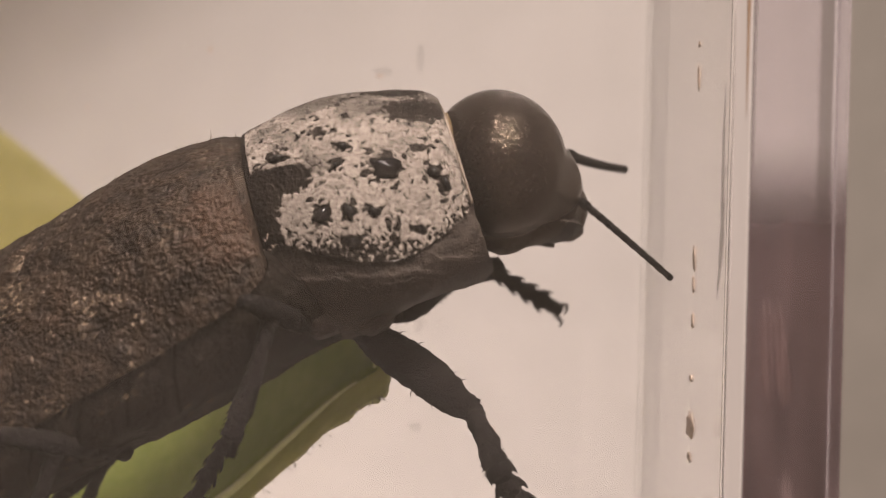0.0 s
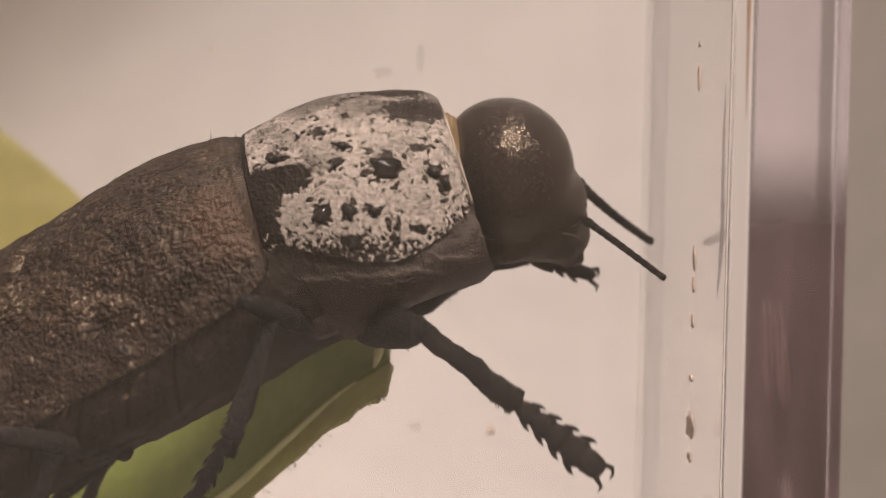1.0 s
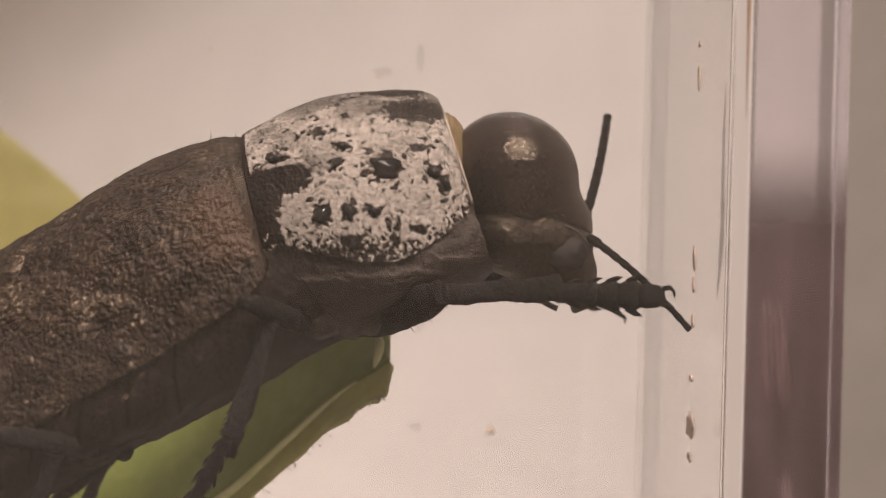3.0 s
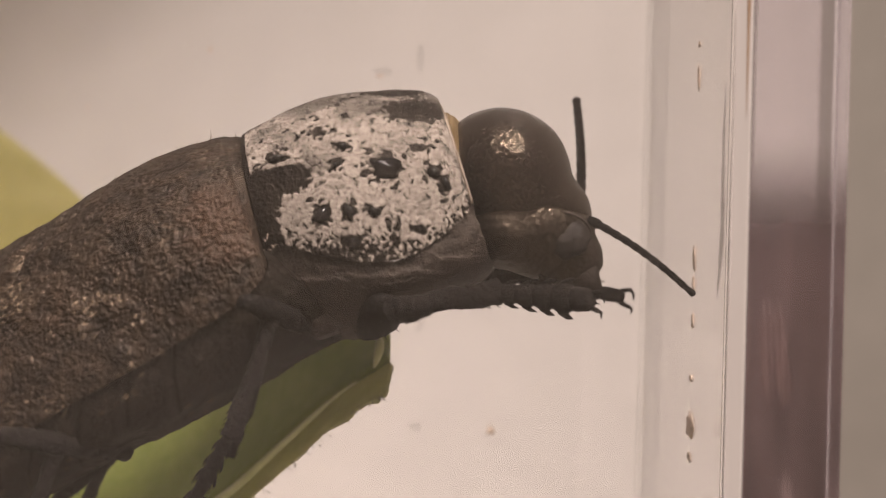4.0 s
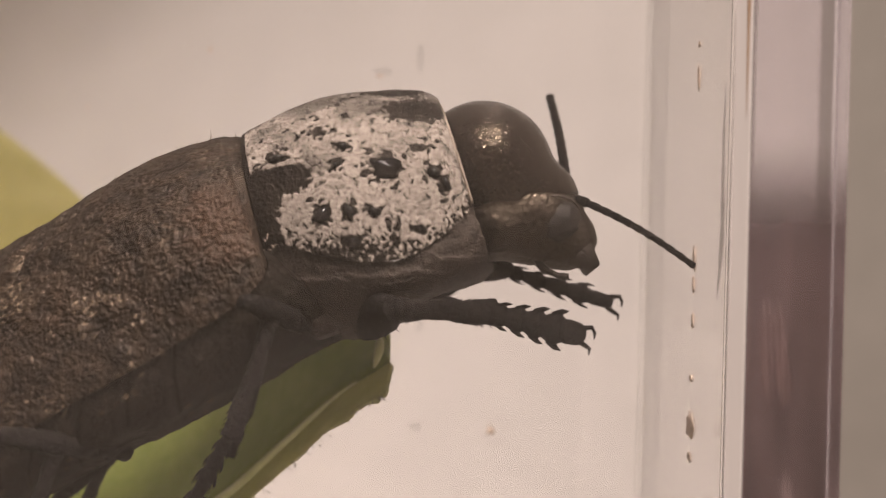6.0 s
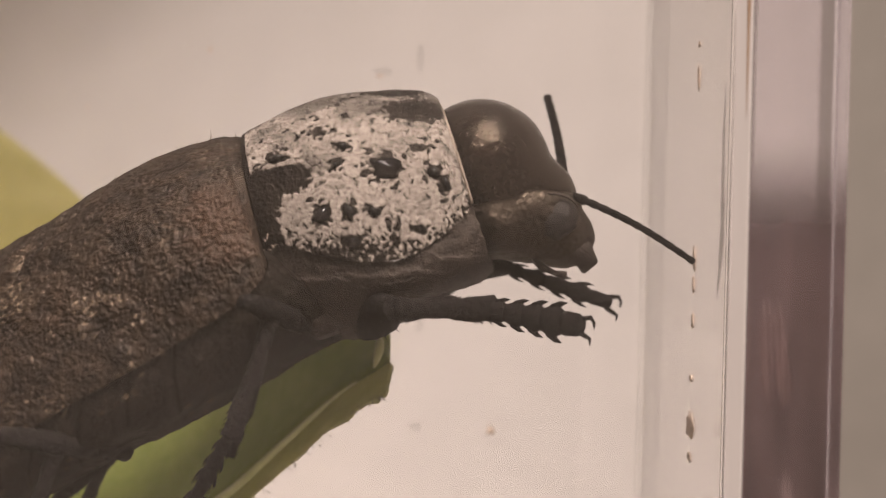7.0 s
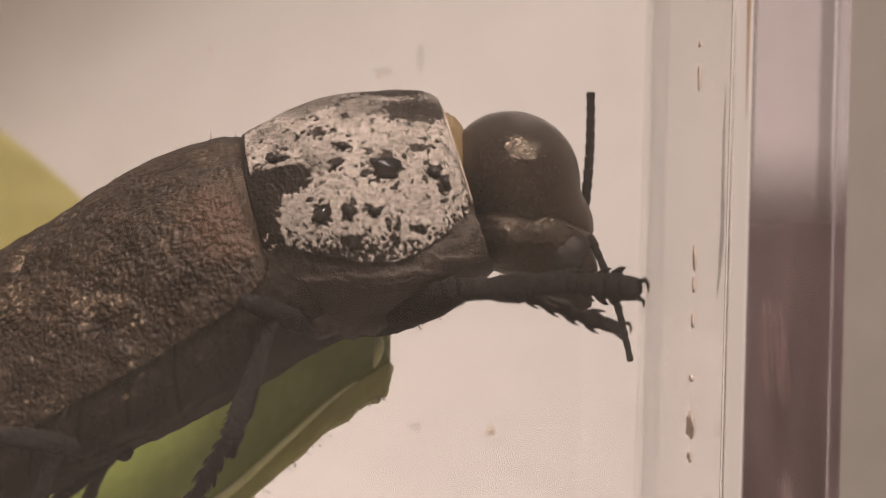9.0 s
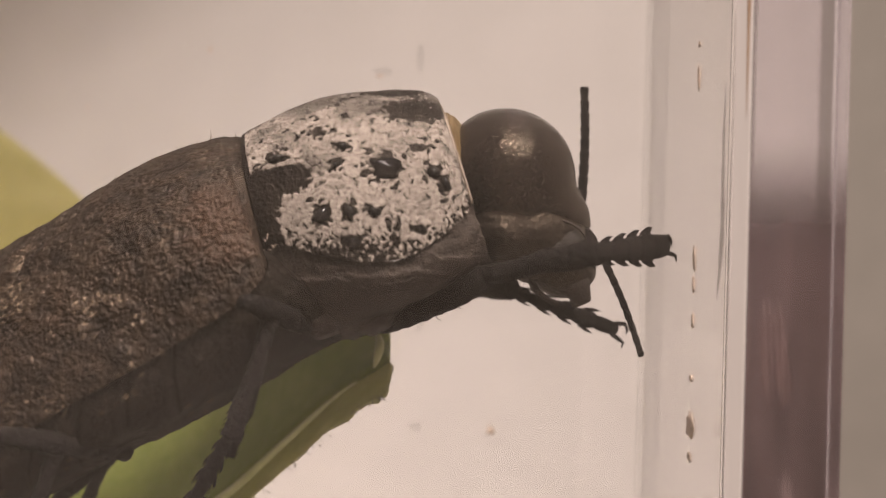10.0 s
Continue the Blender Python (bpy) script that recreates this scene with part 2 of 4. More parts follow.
def room():
    w = 1500
    for name, lo, hi in (("wall_north", (-w, w, -750), (w, w + 100, 1700)), ("wall_south", (-w, -w - 100, -750), (w, -w, 1700)),
                         ("wall_east", (w, -w - 100, -750), (w + 100, w + 100, 1700)), ("wall_west", (-w - 100, -w - 100, -750), (-w, w + 100, 1700))):
        tagged(part(name, slab(lo, hi), WALL), "pale painted wall of the room", "wall", kind="structure")
    tagged(part("ceiling", slab((-w - 100, -w - 100, 1700), (w + 100, w + 100, 1800)), WALL), "pale painted ceiling", "ceiling", kind="structure")
    tagged(part("floor", slab((-w - 100, -w - 100, -850), (w + 100, w + 100, -750)), TABLE), "dark floor of the room", "floor", kind="structure")
    t = tagged(new("table"), "dark table top on which the clear box stands", "table")
    t.location = (0, 0, -0.75)
    part("tabletop", slab((-500, -400, 720), (500, 400, 750), 3), TABLE, t)
    for x in (-460, 460):
        for y in (-360, 360):
            part("leg", slab((x - 25, y - 25, 0), (x + 25, y + 25, 720), 3), TABLE, t)


room()


def card_at(u, v):
    x, z = -60 + 80.5 * u, 100 * v
    # curl added to turn the upper left away from the lamp and darken it
    s = max(0.0, -0.6 * x + 0.8 * (z - 22) - 7)
    k, rest = min(s, 20.0), max(0.0, s - 20.0)
    curl = 0.0125 * k * k + 0.036 * max(0.0, k - 11) ** 2 + 0.9 * rest
    return (x, 40 + 0.2 * z - curl, max(z, 0.0))


card = tagged(part("card", grid_mesh("card", card_at, 60, 60), CARD), "white card leaning upright behind the clear box, corner curled to shade it", "card")

BOARD = plain("beige board", (0.37, 0.34, 0.295), (0.44, 0.405, 0.355), 30, 0.8, 0.0, 0.1, 0.0001)
tagged(part("backdrop", slab((2, 64, 0), (260, 67, 180), 0.5), BOARD), "plain beige board standing upright behind the card", "backdrop", kind="structure")

# ---------------------------------------------------------------- the clear box
BOX_L, BOX_R, BOX_F, BOX_B = -27.0, 7.02, -5.25, 11.0
WALL_T, SIDE_T, SHINE_WIDTH = 1.95, 2.25, 0.45
DRAFT = 0.026          # the moulded side leans outwards towards the top


def leaning(bm):
    """Lean what stands at the drafted side of the box."""
    for v in bm.verts:
        v.co.x += DRAFT * (v.co.z - CENTRE * MM) * min(1.0, max(0.0, v.co.x / (6 * MM)))
    return bm


def clear_box():
    box = tagged(new("clear_box"), "small clear acrylic box holding the beetle and leaves", "box")
    t, inner = WALL_T, BOX_R - SHINE_WIDTH
    for name, lo, hi, bevel, mat in (
            ("floor_panel", (BOX_L - t, BOX_F - t, 0), (BOX_R + SIDE_T, BOX_B + t, 2), 0.22, ACRYLIC),
            ("front_panel", (BOX_L, BOX_F - t, 2.02), (BOX_R - 0.03, BOX_F, 46), 0.02, HAZY_ACRYLIC),
            ("back_panel", (BOX_L, BOX_B, 2.02), (BOX_R, BOX_B + t, 46), 0.03, ACRYLIC),
            # pale piece added as the edge's painted reflection
            ("corner_shine", (inner, BOX_F - t - 0.004, 2.02), (BOX_R - 0.005, BOX_F + 0.004, 46), 0.06, EDGE_SHINE),
            ("corner_post", (BOX_R + 0.005, BOX_F - t, 2.02), (BOX_R + SIDE_T, BOX_F, 46), 0.08, EDGE_ACRYLIC),
            ("side_panel", (BOX_R + 0.01, BOX_F + 1.6, 2.02), (BOX_R + SIDE_T, BOX_B + t, 46), 0.04, SIDE_ACRYLIC),
            ("side_panel", (BOX_L - t, BOX_F - t, 2.02), (BOX_L - 0.01, BOX_B + t, 46), 0.22, SIDE_ACRYLIC)):
        bm = slab(lo, hi, bevel)
        if name == "corner_shine":
            for v in bm.verts:          # back edge moved right, so less of the dark left face shows
                if v.co.x < (inner + 0.1) * MM and v.co.y > (BOX_F - 0.5) * MM:
                    v.co.x += 0.27 * MM
        ob = part(name, leaning(bm), mat, box, smooth=False)
        ob.visible_shadow = False
    return box


box = clear_box()


def corner_strip():
    """A dark strip in the joint behind the corner post, with two paler smears."""
    strip = tagged(new("dark_strip"), "dark violet-brown strip fading out towards its upper end", "strip")
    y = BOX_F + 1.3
    part("backing", leaning(slab((BOX_R + 0.02, y, 2.03), (BOX_R + SIDE_T + 0.75, y + 0.1, 25.2), 0.02)), DARK_VIOLET, strip)
    rnd = random.Random(21)
    for middle, spread, low, high, count in ((8.3, 0.34, 18.0, 20.9, 16), (8.75, 0.22, 10.0, 16.6, 9)):
        bm = bmesh.new()
        for _ in range(count):
            k = rnd.uniform(-1, 1)
            x, r0 = middle + spread * k, rnd.uniform(0.02, 0.06)
            a, b = low + rnd.uniform(-0.3, 0.5), high - (0.4 + 1.5 * max(0.0, k)) * rnd.random()
            tube(bm, [(x - 0.16 * f, y - 0.004 - 0.0006 * rnd.random(), a + (b - a) * f) for f in (0, 0.1, 0.5, 0.8, 1)], [0.004, r0, r0, r0 * 0.8, 0.003], 6, 0.05)
        part("stripe", leaning(bm), PINK_STRIPE, strip, "dull pink vertical streaks")


corner_strip()

# ---------------------------------------------------------------- the leaves


def leaf(name, spine, widths, normal_tilt, mat, label, ribs=True, cup=0.15, thick=0.25):
    """A leaf blade skinned along a spine of mm points, half widths in mm, with a midrib and side veins."""
    thing = tagged(new(name), label, "leaf")
    base = spine[0]
    thing.location = Vector(base) * MM
    side0 = Vector(normal_tilt).normalized()

    def at(u, v, lift=0.0):
        p = spline(spine, u)
        d = Vector(spline(spine, min(u + 0.01, 1)) - spline(spine, max(u - 0.01, 0))).normalized()
        s = (side0 - d * side0.dot(d)).normalized()
        n = d.cross(s)
        w = float(spline([(x,) for x in widths], u)[0])
        k = 2 * v - 1
        wob = 0.12 * fbm((p[0] + 3 * k, p[1], p[2]), 0.35)
        vein = 0.05 * math.cos(u * 60 + abs(k) * 9) * abs(k)
        q = Vector(p) + s * (w * k) + n * (cup * w * k * k + wob + vein + lift)
        return q

    n = 60
    me_top = grid_mesh(name, lambda u, v: tuple(at(u, v, thick / 2)), n, 24, base=base)
    bm = bmesh.new()
    bm.from_mesh(me_top)
    bpy.data.meshes.remove(me_top)
    bmesh.ops.solidify(bm, geom=bm.faces[:], thickness=thick * MM)
    part("blade", bm, mat, thing)
    if ribs:
        bm = bmesh.new()
        tube(bm, [at(u / 30, 0.5, 0.1) for u in range(31)], [0.55 - 0.35 * u / 30 for u in range(31)], 10)
        part("midrib", bm, LEAF_RIB, thing, "pale green midrib")
    return thing



LEAF_FOOT = (-14.5, 6.0, 2.3)
RIB = [LEAF_FOOT, (-12.73, 6, 10.59), (-9.64, 5.5, 12.45), (-6.59, 4.4, 14.54), (-4.81, 3, 16.15), (-3.09, 2, 17.73), (-2, 2, 18.47), (-1.51, 2, 18.79)]
LOWER = [(-14.2, 5.2, 2.3), (-11.84, 4.6, 10.58), (-8.44, 4.2, 12.51), (-5.57, 3.1, 14.75), (-3.95, 1.8, 16.22), (-2.75, 0.9, 17.32), (-1.91, 0.8, 17.83), (-1.59, 0.9, 17.93)]
UPPER = [(-14.8, 6.8, 2.5), (-14.84, 8.4, 12.05), (-12.47, 9.3, 14.69), (-9.09, 9.3, 17.13), (-6.35, 7, 18.97), (-3.82, 4.6, 19.97), (-2.26, 4, 20), (-1.56, 3.4, 19.61)]


def folded_leaf():
    """A leaf folded along its midrib, its cut end blunt."""
    thing = tagged(new("leaf"), "green leaf with a pale midrib folded under the beetle", "leaf")
    thing.location = Vector(LEAF_FOOT) * MM

    def half(edge, bulge):
        def at(u, v):
            a, b = spline(RIB, u), spline(edge, u)
            p = a + (b - a) * v
            w = 0.10 * fbm(tuple(p), 0.7, 3) + 0.03 * fbm(tuple(p), 3.0, 2) + 0.05 * math.sin(u * 40 + 7 * v) * v * min(1.0, (1 - u) * 12)
            ragged = 0.025 * fbm((u * 30, v, 0), 1.0, 3) * v * min(1.0, (1 - u) * 12)
            return (p[0] + ragged, p[1] + bulge * math.sin(math.pi * v) + w, p[2] + ragged)
        me = grid_mesh("blade", at, 90, 24, base=LEAF_FOOT)
        bm = bmesh.new()
        bm.from_mesh(me)
        bpy.data.meshes.remove(me)
        bmesh.ops.solidify(bm, geom=bm.faces[:], thickness=0.2 * MM)
        return bm

    part("blade", half(UPPER, 0.5), LEAF, thing)
    part("blade", half(LOWER, -0.25), LEAF_UNDER, thing, "paler underside of the blade")
    bm = bmesh.new()
    foot = np.array(LEAF_FOOT)
    tube(bm, [spline(RIB, 0.02 + 0.77 * i / 40) - foot + (0, -0.45, 0.05) for i in range(41)], [0.15 - 0.12 * (i / 40) ** 3 for i in range(41)], 10)
    part("midrib", bm, LEAF_RIB, thing, "pale yellow-green midrib")
    bm = bmesh.new()
    tube(bm, [spline([(-1.94, 2.2, 19.65), (-1.79, 1.7, 19.36), (-1.85, 1.5, 18.96), (-1.95, 1.7, 18.65)], i / 12) - foot for i in range(13)], [0.04 + 0.09 * math.sin(math.pi * i / 12) for i in range(13)], 8)
    part("cut_edge", bm, LEAF_RIB, thing, "pale curled edge of the cut end")
    bm, rnd = bmesh.new(), random.Random(11)
    for _ in range(46):
        p = spline(LOWER, rnd.uniform(0.25, 0.97)) - foot
        out = np.array((0.45, 0, -0.6)) * rnd.uniform(0.05, 0.2) + np.array((rnd.uniform(-0.1, 0.1), rnd.uniform(-0.1, 0.1), 0))
        q, k = p + out, rnd.uniform(0.012, 0.030)
        tube(bm, [p - 0.2 * out, p + 0.6 * out, q - 0.06 * out, q + 0.1 * out], [0.010, 0.007, k, 0.4 * k], 6)
    part("fringe", bm, FUZZ, thing, "sparse grey fuzz along the frayed edge")
    return thing


folded_leaf()
leaf("leaf", [(-22, 28, 0.4), (-20.09, 28, 8.7), (-20.22, 28, 14.85), (-21.5, 28, 21), (-25.99, 28, 30.23)], [1.5, 7.4, 8.2, 6.4, 1.5], (1, 0.1, -0.25), PALE_LEAF,
     "pale yellow-green leaf leaning behind the clear box", ribs=False)

# ---------------------------------------------------------------- the beetle
BASE = (-4.37, 0, 18.17)
beetle = tagged(new("beetle"), "dark brown jewel beetle with white waxy pronotum on a leaf", "beetle")
beetle.location = Vector(BASE) * MM


def half_shell(u, a, top, margin, power=0.8, side=-1):
    """A point on a shell that falls from the line top (a = 0) to the line margin (a = 1)."""
    t, m = on(top, u), on(margin, u)
    ang = a * math.pi / 2
    c, s = max(math.cos(ang), 0) ** power, max(math.sin(ang), 0) ** power
    x, z = m[0] + (t[0] - m[0]) * c, m[2] + (t[2] - m[2]) * c
    return np.array((x, -side * m[1] * s, z))


# lines of the back: seam, side margin and belly, from the shoulders to the tail
SEAM = ((-5.35, 0, 25.05), (-6.22, 0, 24.94), (-7.45, 0, 24.54), (-8.68, 0, 23.94), (-9.75, 0, 23.25), (-10.83, 0, 22.57), (-12.06, 0, 21.86), (-13.29, 0, 21.09), (-15.14, 0, 19.78), (-17.14, 0, 18.17), (-18.83, 0, 16.48), (-20.22, 0, 14.09))
MARGIN = ((-4.49, -3.7, 21.99), (-4.36, -4.1, 21.43), (-4.95, -4.35, 20.7), (-6.09, -4.4, 19.95), (-7.19, -4.4, 19.26), (-8.33, -4.35, 18.63), (-9.54, -4.2, 17.93), (-10.78, -4, 17.21), (-12.71, -3.4, 16.29), (-14.89, -2.5, 15.29), (-17.46, -1.4, 14.5), (-20.14, -0.15, 14.04))
BELLY = ((-1.45, 0, 20.08), (-3.45, 0, 19.22), (-4.83, 0, 18.35), (-6.06, 0, 17.71), (-7.29, 0, 17.06), (-8.65, 0, 16.48), (-9.91, 0, 15.77), (-11.29, 0, 15.02), (-13.14, 0, 14.09), (-15.14, 0, 13.4), (-17.45, 0, 13.32), (-20.22, 0, 13.94))


SHOULDER = (-5.37, -3.6, 22.69)
FLECK_SPOTS = ((-6.96, 20.54), (-7.66, 19.41), (-7.69, 20.11), (-8.37, 20.89), (-9.77, 21.31), (-8.51, 19.83), (-10.2, 18.49), (-10.06, 19.2), (-10.7, 20.9))


def step_between(a, b, x):
    k = min(1.0, max(0.0, (x - a) / (b - a)))
    return k * k * (3 - 2 * k)


def elytron_at(u, v, side):
    p = half_shell(u, v, SEAM, MARGIN, 0.85, side)
    groove = -0.12 * math.exp(-(v / 0.02) ** 2)
    rough = fbm((p[0] * 1.0, p[1], p[2]), 1.6, 4)
    fine = fbm((p[0], p[1], p[2]), 8.0, 3)
    along_, across = 0.85 * p[0] + 0.53 * p[2], 0.85 * p[2] - 0.53 * p[0]
    stria = math.cos(v * 58 + 2.5 * rough) * (1 if v > 0.06 else 0)
    wrinkle = abs(fbm((along_ * 0.55, p[1] * 1.1, across * 1.2), 4.2, 3))
    pits = min(0.0, wrinkle - 0.10)
    coarse = 0.35 + 0.42 * step_between(0.35, 0.7, v)
    band = 1 - step_between(0.040, 0.062, u + 0.006 * rough - 0.012 * v)
    top, low = on(SEAM, u), on(MARGIN, u)
    c = (top[0] * 0.45 + low[0] * 0.55, 0, top[2] * 0.45 + low[2] * 0.55)
    n = p - np.array((c[0], 0, c[2]))
    n /= max(np.linalg.norm(n), 1e-6)
    ridge = 0.05 * math.exp(-((v - 0.40 - 0.9 * u) / 0.022) ** 2) * step_between(0.03, 0.08, u) * (1 - step_between(0.16, 0.26, u))
    p = p + n * (groove + 0.014 * stria + 0.05 * rough + 0.022 * fine + 0.58 * coarse * pits * (1 - band) - 0.10 * band * min(1.0, 4 * v) + ridge)
    patches = fbm((p[0] + 40, p[1], p[2]), 0.8, 3)
    # pale flecks: dust, and small glints of the wrinkles painted in the same colour
    flecks = fbm((along_ * 0.9 + 80, p[1] * 1.1, across * 1.15), 9.0, 2)
    streaks = fbm((along_ * 0.45 + 30, p[1], across * 1.6), 5.5, 3)
    lower = step_between(0.42, 0.75, v) * step_between(0.08, 0.3, u)
    spot = max(math.exp(-((p[0] - a) ** 2 + (p[2] - b) ** 2) / 0.045) for a, b in FLECK_SPOTS)
    dust = max((flecks + 0.36 * spot + 0.75 * patches + 0.24 * lower - 0.80) * 3.4, (streaks + 0.5 * patches - 0.62) * 1.6)
    dust = min(1, max(0, dust)) * (1 - 0.85 * band) + 0.05 * max(0, fine)
    rust = max(0.0, 1.1 - math.hypot((p[0] - SHOULDER[0]) / 1.2, (p[2] - SHOULDER[2]) / 1.1) ** 2 + 0.5 * rough + 0.35 * fine) if side < 0 else 0.0
    return (*p, min(1.0, dust), min(1.0, rust * 1.3) * (1 - band))


for side in (-1, 1):
    part("elytron", grid_mesh("elytron", lambda u, v: elytron_at(u, v, side), 460 if side < 0 else 60, 230 if side < 0 else 30, base=BASE, attrs=("dust", "rust")), ELYTRON, beetle,
         "dark brown rough elytron with pale flecks of dust and painted glints")


UNDER_MARGIN = tuple((x, 0.96 * y, z) for x, y, z in MARGIN)


def underside_at(u, v):
    k = 2 * v - 1
    side = -1 if k < 0 else 1
    p = half_shell(u, abs(k), BELLY, UNDER_MARGIN, 0.75, side)
    seg = -0.10 * math.exp(-((u * 11) % 1 - 0.5) ** 2 / 0.004) if u > 0.3 else 0
    dust = max(0.0, fbm((p[0] + 60, p[1], p[2]), 5.0, 3) + 0.5 * fbm((p[0] + 9, p[1], p[2]), 0.9, 2) - 0.68) * 2.0 * min(1.0, max(0.0, u - 0.14) * 12)
    lump = 0.08 * fbm(tuple(p), 1.5, 3) + 0.025 * fbm(tuple(p), 6, 3)
    return (p[0] + 0.4 * lump, p[1] * (1 + seg * 0.2) + 0.7 * lump * side, p[2] - 0.5 * seg + lump, dust)


part("abdomen", grid_mesh("abdomen", underside_at, 200, 120, base=BASE, attrs=("dust",)), BELLY_SKIN, beetle)

# the pronotum, from its hind edge to its front edge
PRO_TOP = ((-5.34, 0, 25.09), (-4.83, 0, 25.37), (-4.06, 0, 25.77), (-2.98, 0, 26.12), (-1.6, 0, 26.26), (-0.68, 0, 26.25), (-0.18, 0, 26.08), (-0.09, 0, 25.86))
PRO_SIDE = ((-4.5, -3.6, 22.18), (-3.69, -3.85, 22.04), (-2.84, -4.05, 21.81), (-1.86, -4.1, 21.68), (-0.89, -3.9, 21.8), (-0.06, -3.5, 22.3), (0.54, -3.1, 22.8), (0.74, -2.9, 23.16))
UNDER_SIDE = tuple((x, 0.97 * y, z) for x, y, z in PRO_SIDE)
PRO_BELLY = ((-2.83, 0, 19.55), (-2.22, 0, 19.68), (-1.45, 0, 20.16), (-0.75, 0, 20.52), (-0.14, 0, 20.78), (0.48, 0, 20.96), (1.02, 0, 21.15), (1.35, 0, 21.4))
NOTCH, HIND, HIND_LOW, CREST, RIDGE = (-3.95, -3.66, 23.73), (-4.55, -3.45, 23.03), (-4.34, -3.55, 22.24), (-0.72, -2.35, 25.56), (-1.25, -1.0, 26.12)
MARKS = ((0.536, 0.706, 0.44, 0.31, 14), (0.212, 0.597, 0.24, 0.12, -15), (0.322, 0.874, 0.22, 0.27, 30), (0.417, 0.857, 0.16, 0.24, -40),
         (0.488, 0.866, 0.20, 0.12, 10), (0.709, 0.782, 0.18, 0.20, 20), (0.765, 0.849, 0.13, 0.24, -25), (0.441, 0.597, 0.22, 0.12, 20),
         (0.409, 0.681, 0.14, 0.14, 0), (0.401, 0.958, 0.20, 0.15, -10), (0.378, 0.504, 0.40, 0.10, -14),
         (0.678, 0.655, 0.28, 0.08, -25), (0.536, 0.958, 0.10, 0.16, 30), (0.615, 0.950, 0.16, 0.10, -35), (0.528, 0.916, 0.08, 0.16, 15))
CALLUSES = tuple((tuple(half_shell((u - 0.03) / 0.94, v, PRO_TOP, PRO_SIDE, 0.82, -1)), (a, 0.12, b), tilt) for u, v, a, b, tilt in MARKS)


def pronotum_at(u, v, side):
    e = 0.03
    uu = min(max((u - e) / (1 - 2 * e), 0), 1)
    p = half_shell(uu, v, PRO_TOP, PRO_SIDE, 0.82, side)
    curl = max(0, e - u) / e + max(0, u - 1 + e) / e
    mid = np.array((on(PRO_SIDE, uu)[0] * 0.6 + on(PRO_TOP, uu)[0] * 0.4, 0, on(PRO_SIDE, uu)[2]))
    n = p - mid
    n /= max(np.linalg.norm(n), 1e-6)
    x, y, z = p
    warp = 0.35 * fbm((x, y, z), 2.2, 2)
    worm = abs(fbm((x + warp, y, z * 1.25 + warp), 2.3, 2))
    streak = abs(fbm((x * 0.7 - z * 0.5, y, z * 1.7 + x * 0.5), 2.6, 2))
    area = fbm((x + 5, y, z), 0.8, 2)
    gate = fbm((x + 31, y, z), 2.6, 2)
    dots = fbm((x + 20, y, z), 4.2, 2)
    fine = fbm((x, y, z), 9, 3)
    upper = step_between(0.25, 0.6, 0.82 - v)
    front = step_between(0.55, 0.9, uu)
    worm2 = abs(fbm((x - 1.6 * warp + 7, y, z + 1.6 * warp), 3.6, 2))
    crack = max(0.0, 1 - worm / (0.045 + 0.06 * max(0.0, area))) * step_between(0.0, 0.12, gate)
    crack = max(crack, max(0.0, 1 - worm2 / (0.05 + 0.03 * front)) * step_between(0.08, 0.2, 0.12 * front - gate))
    crack = max(crack, upper * max(0.0, 1 - streak / 0.15) * (area > -0.3))
    crack *= 1 - 0.5 * step_between(0.68, 0.88, v)
    teeth = max(0.0, 1 - abs(fbm((x, y, z), 4.0, 1)) / 0.13) * max(0.0, (uu - 0.70) * 3.2) * max(0.0, v - 0.55) * 2.4
    dn = (abs((x - NOTCH[0] - 0.12 * area) / 0.72) ** 3 + abs((z - NOTCH[2] - 0.08 * (x - NOTCH[0])) / 0.37) ** 3) ** (1 / 3)
    dh = min(math.hypot((x - HIND[0]) / 0.50, (z - HIND[2]) / 1.05), math.hypot((x - HIND_LOW[0]) / 0.42, (z - HIND_LOW[2]) / 0.55))
    dc = min(math.hypot((x - CREST[0]) / 1.05, (z - CREST[2]) / 0.38), math.hypot((x - RIDGE[0]) / 1.0, (z - RIDGE[2]) / 0.17)) + 0.35 * streak
    wax = 1.0 + 0.25 * fine - 0.62 * min(1.0, 1.6 * crack) - 1.0 * teeth - max(0, dots - 0.36) * 5
    spots = [math.hypot((x - c[0]) / (1.1 * r[0]), (z - c[2]) / (1.1 * r[2])) + 1.1 * dots for c, r, _ in CALLUSES] if side < 0 else []
    for d in (dn, dh, dc, *spots):
        wax = min(wax, (d + 0.30 * fine + 0.2 * area - 0.92) * 9)
    wax = min(wax, (1.0 - v + 0.09 * fine + 0.06 * area + 0.03 * dots - 0.005) * 40)
    wax = min(1, max(0, (wax - 0.10) / 0.85)) if uu > 0.03 else 0.0
    thin = 1 - 0.6 * step_between(0.12, 0.6, 0.66 - v + 0.5 * area + 0.3 * streak)
    wax *= thin
    relief = 0.022 * wax - 0.024 * crack + 0.012 * fine + 0.012 * dots + 0.03 * area
    p = p + n * (relief - 0.35 * curl)
    return (*p, wax)


for side in (-1, 1):
    part("pronotum", grid_mesh("pronotum", lambda u, v: pronotum_at(u, v, side), 400 if side < 0 else 60, 340 if side < 0 else 40, base=BASE, attrs=("wax",)), WAXED, beetle,
         "black pronotum half under a cracked white waxy crust")


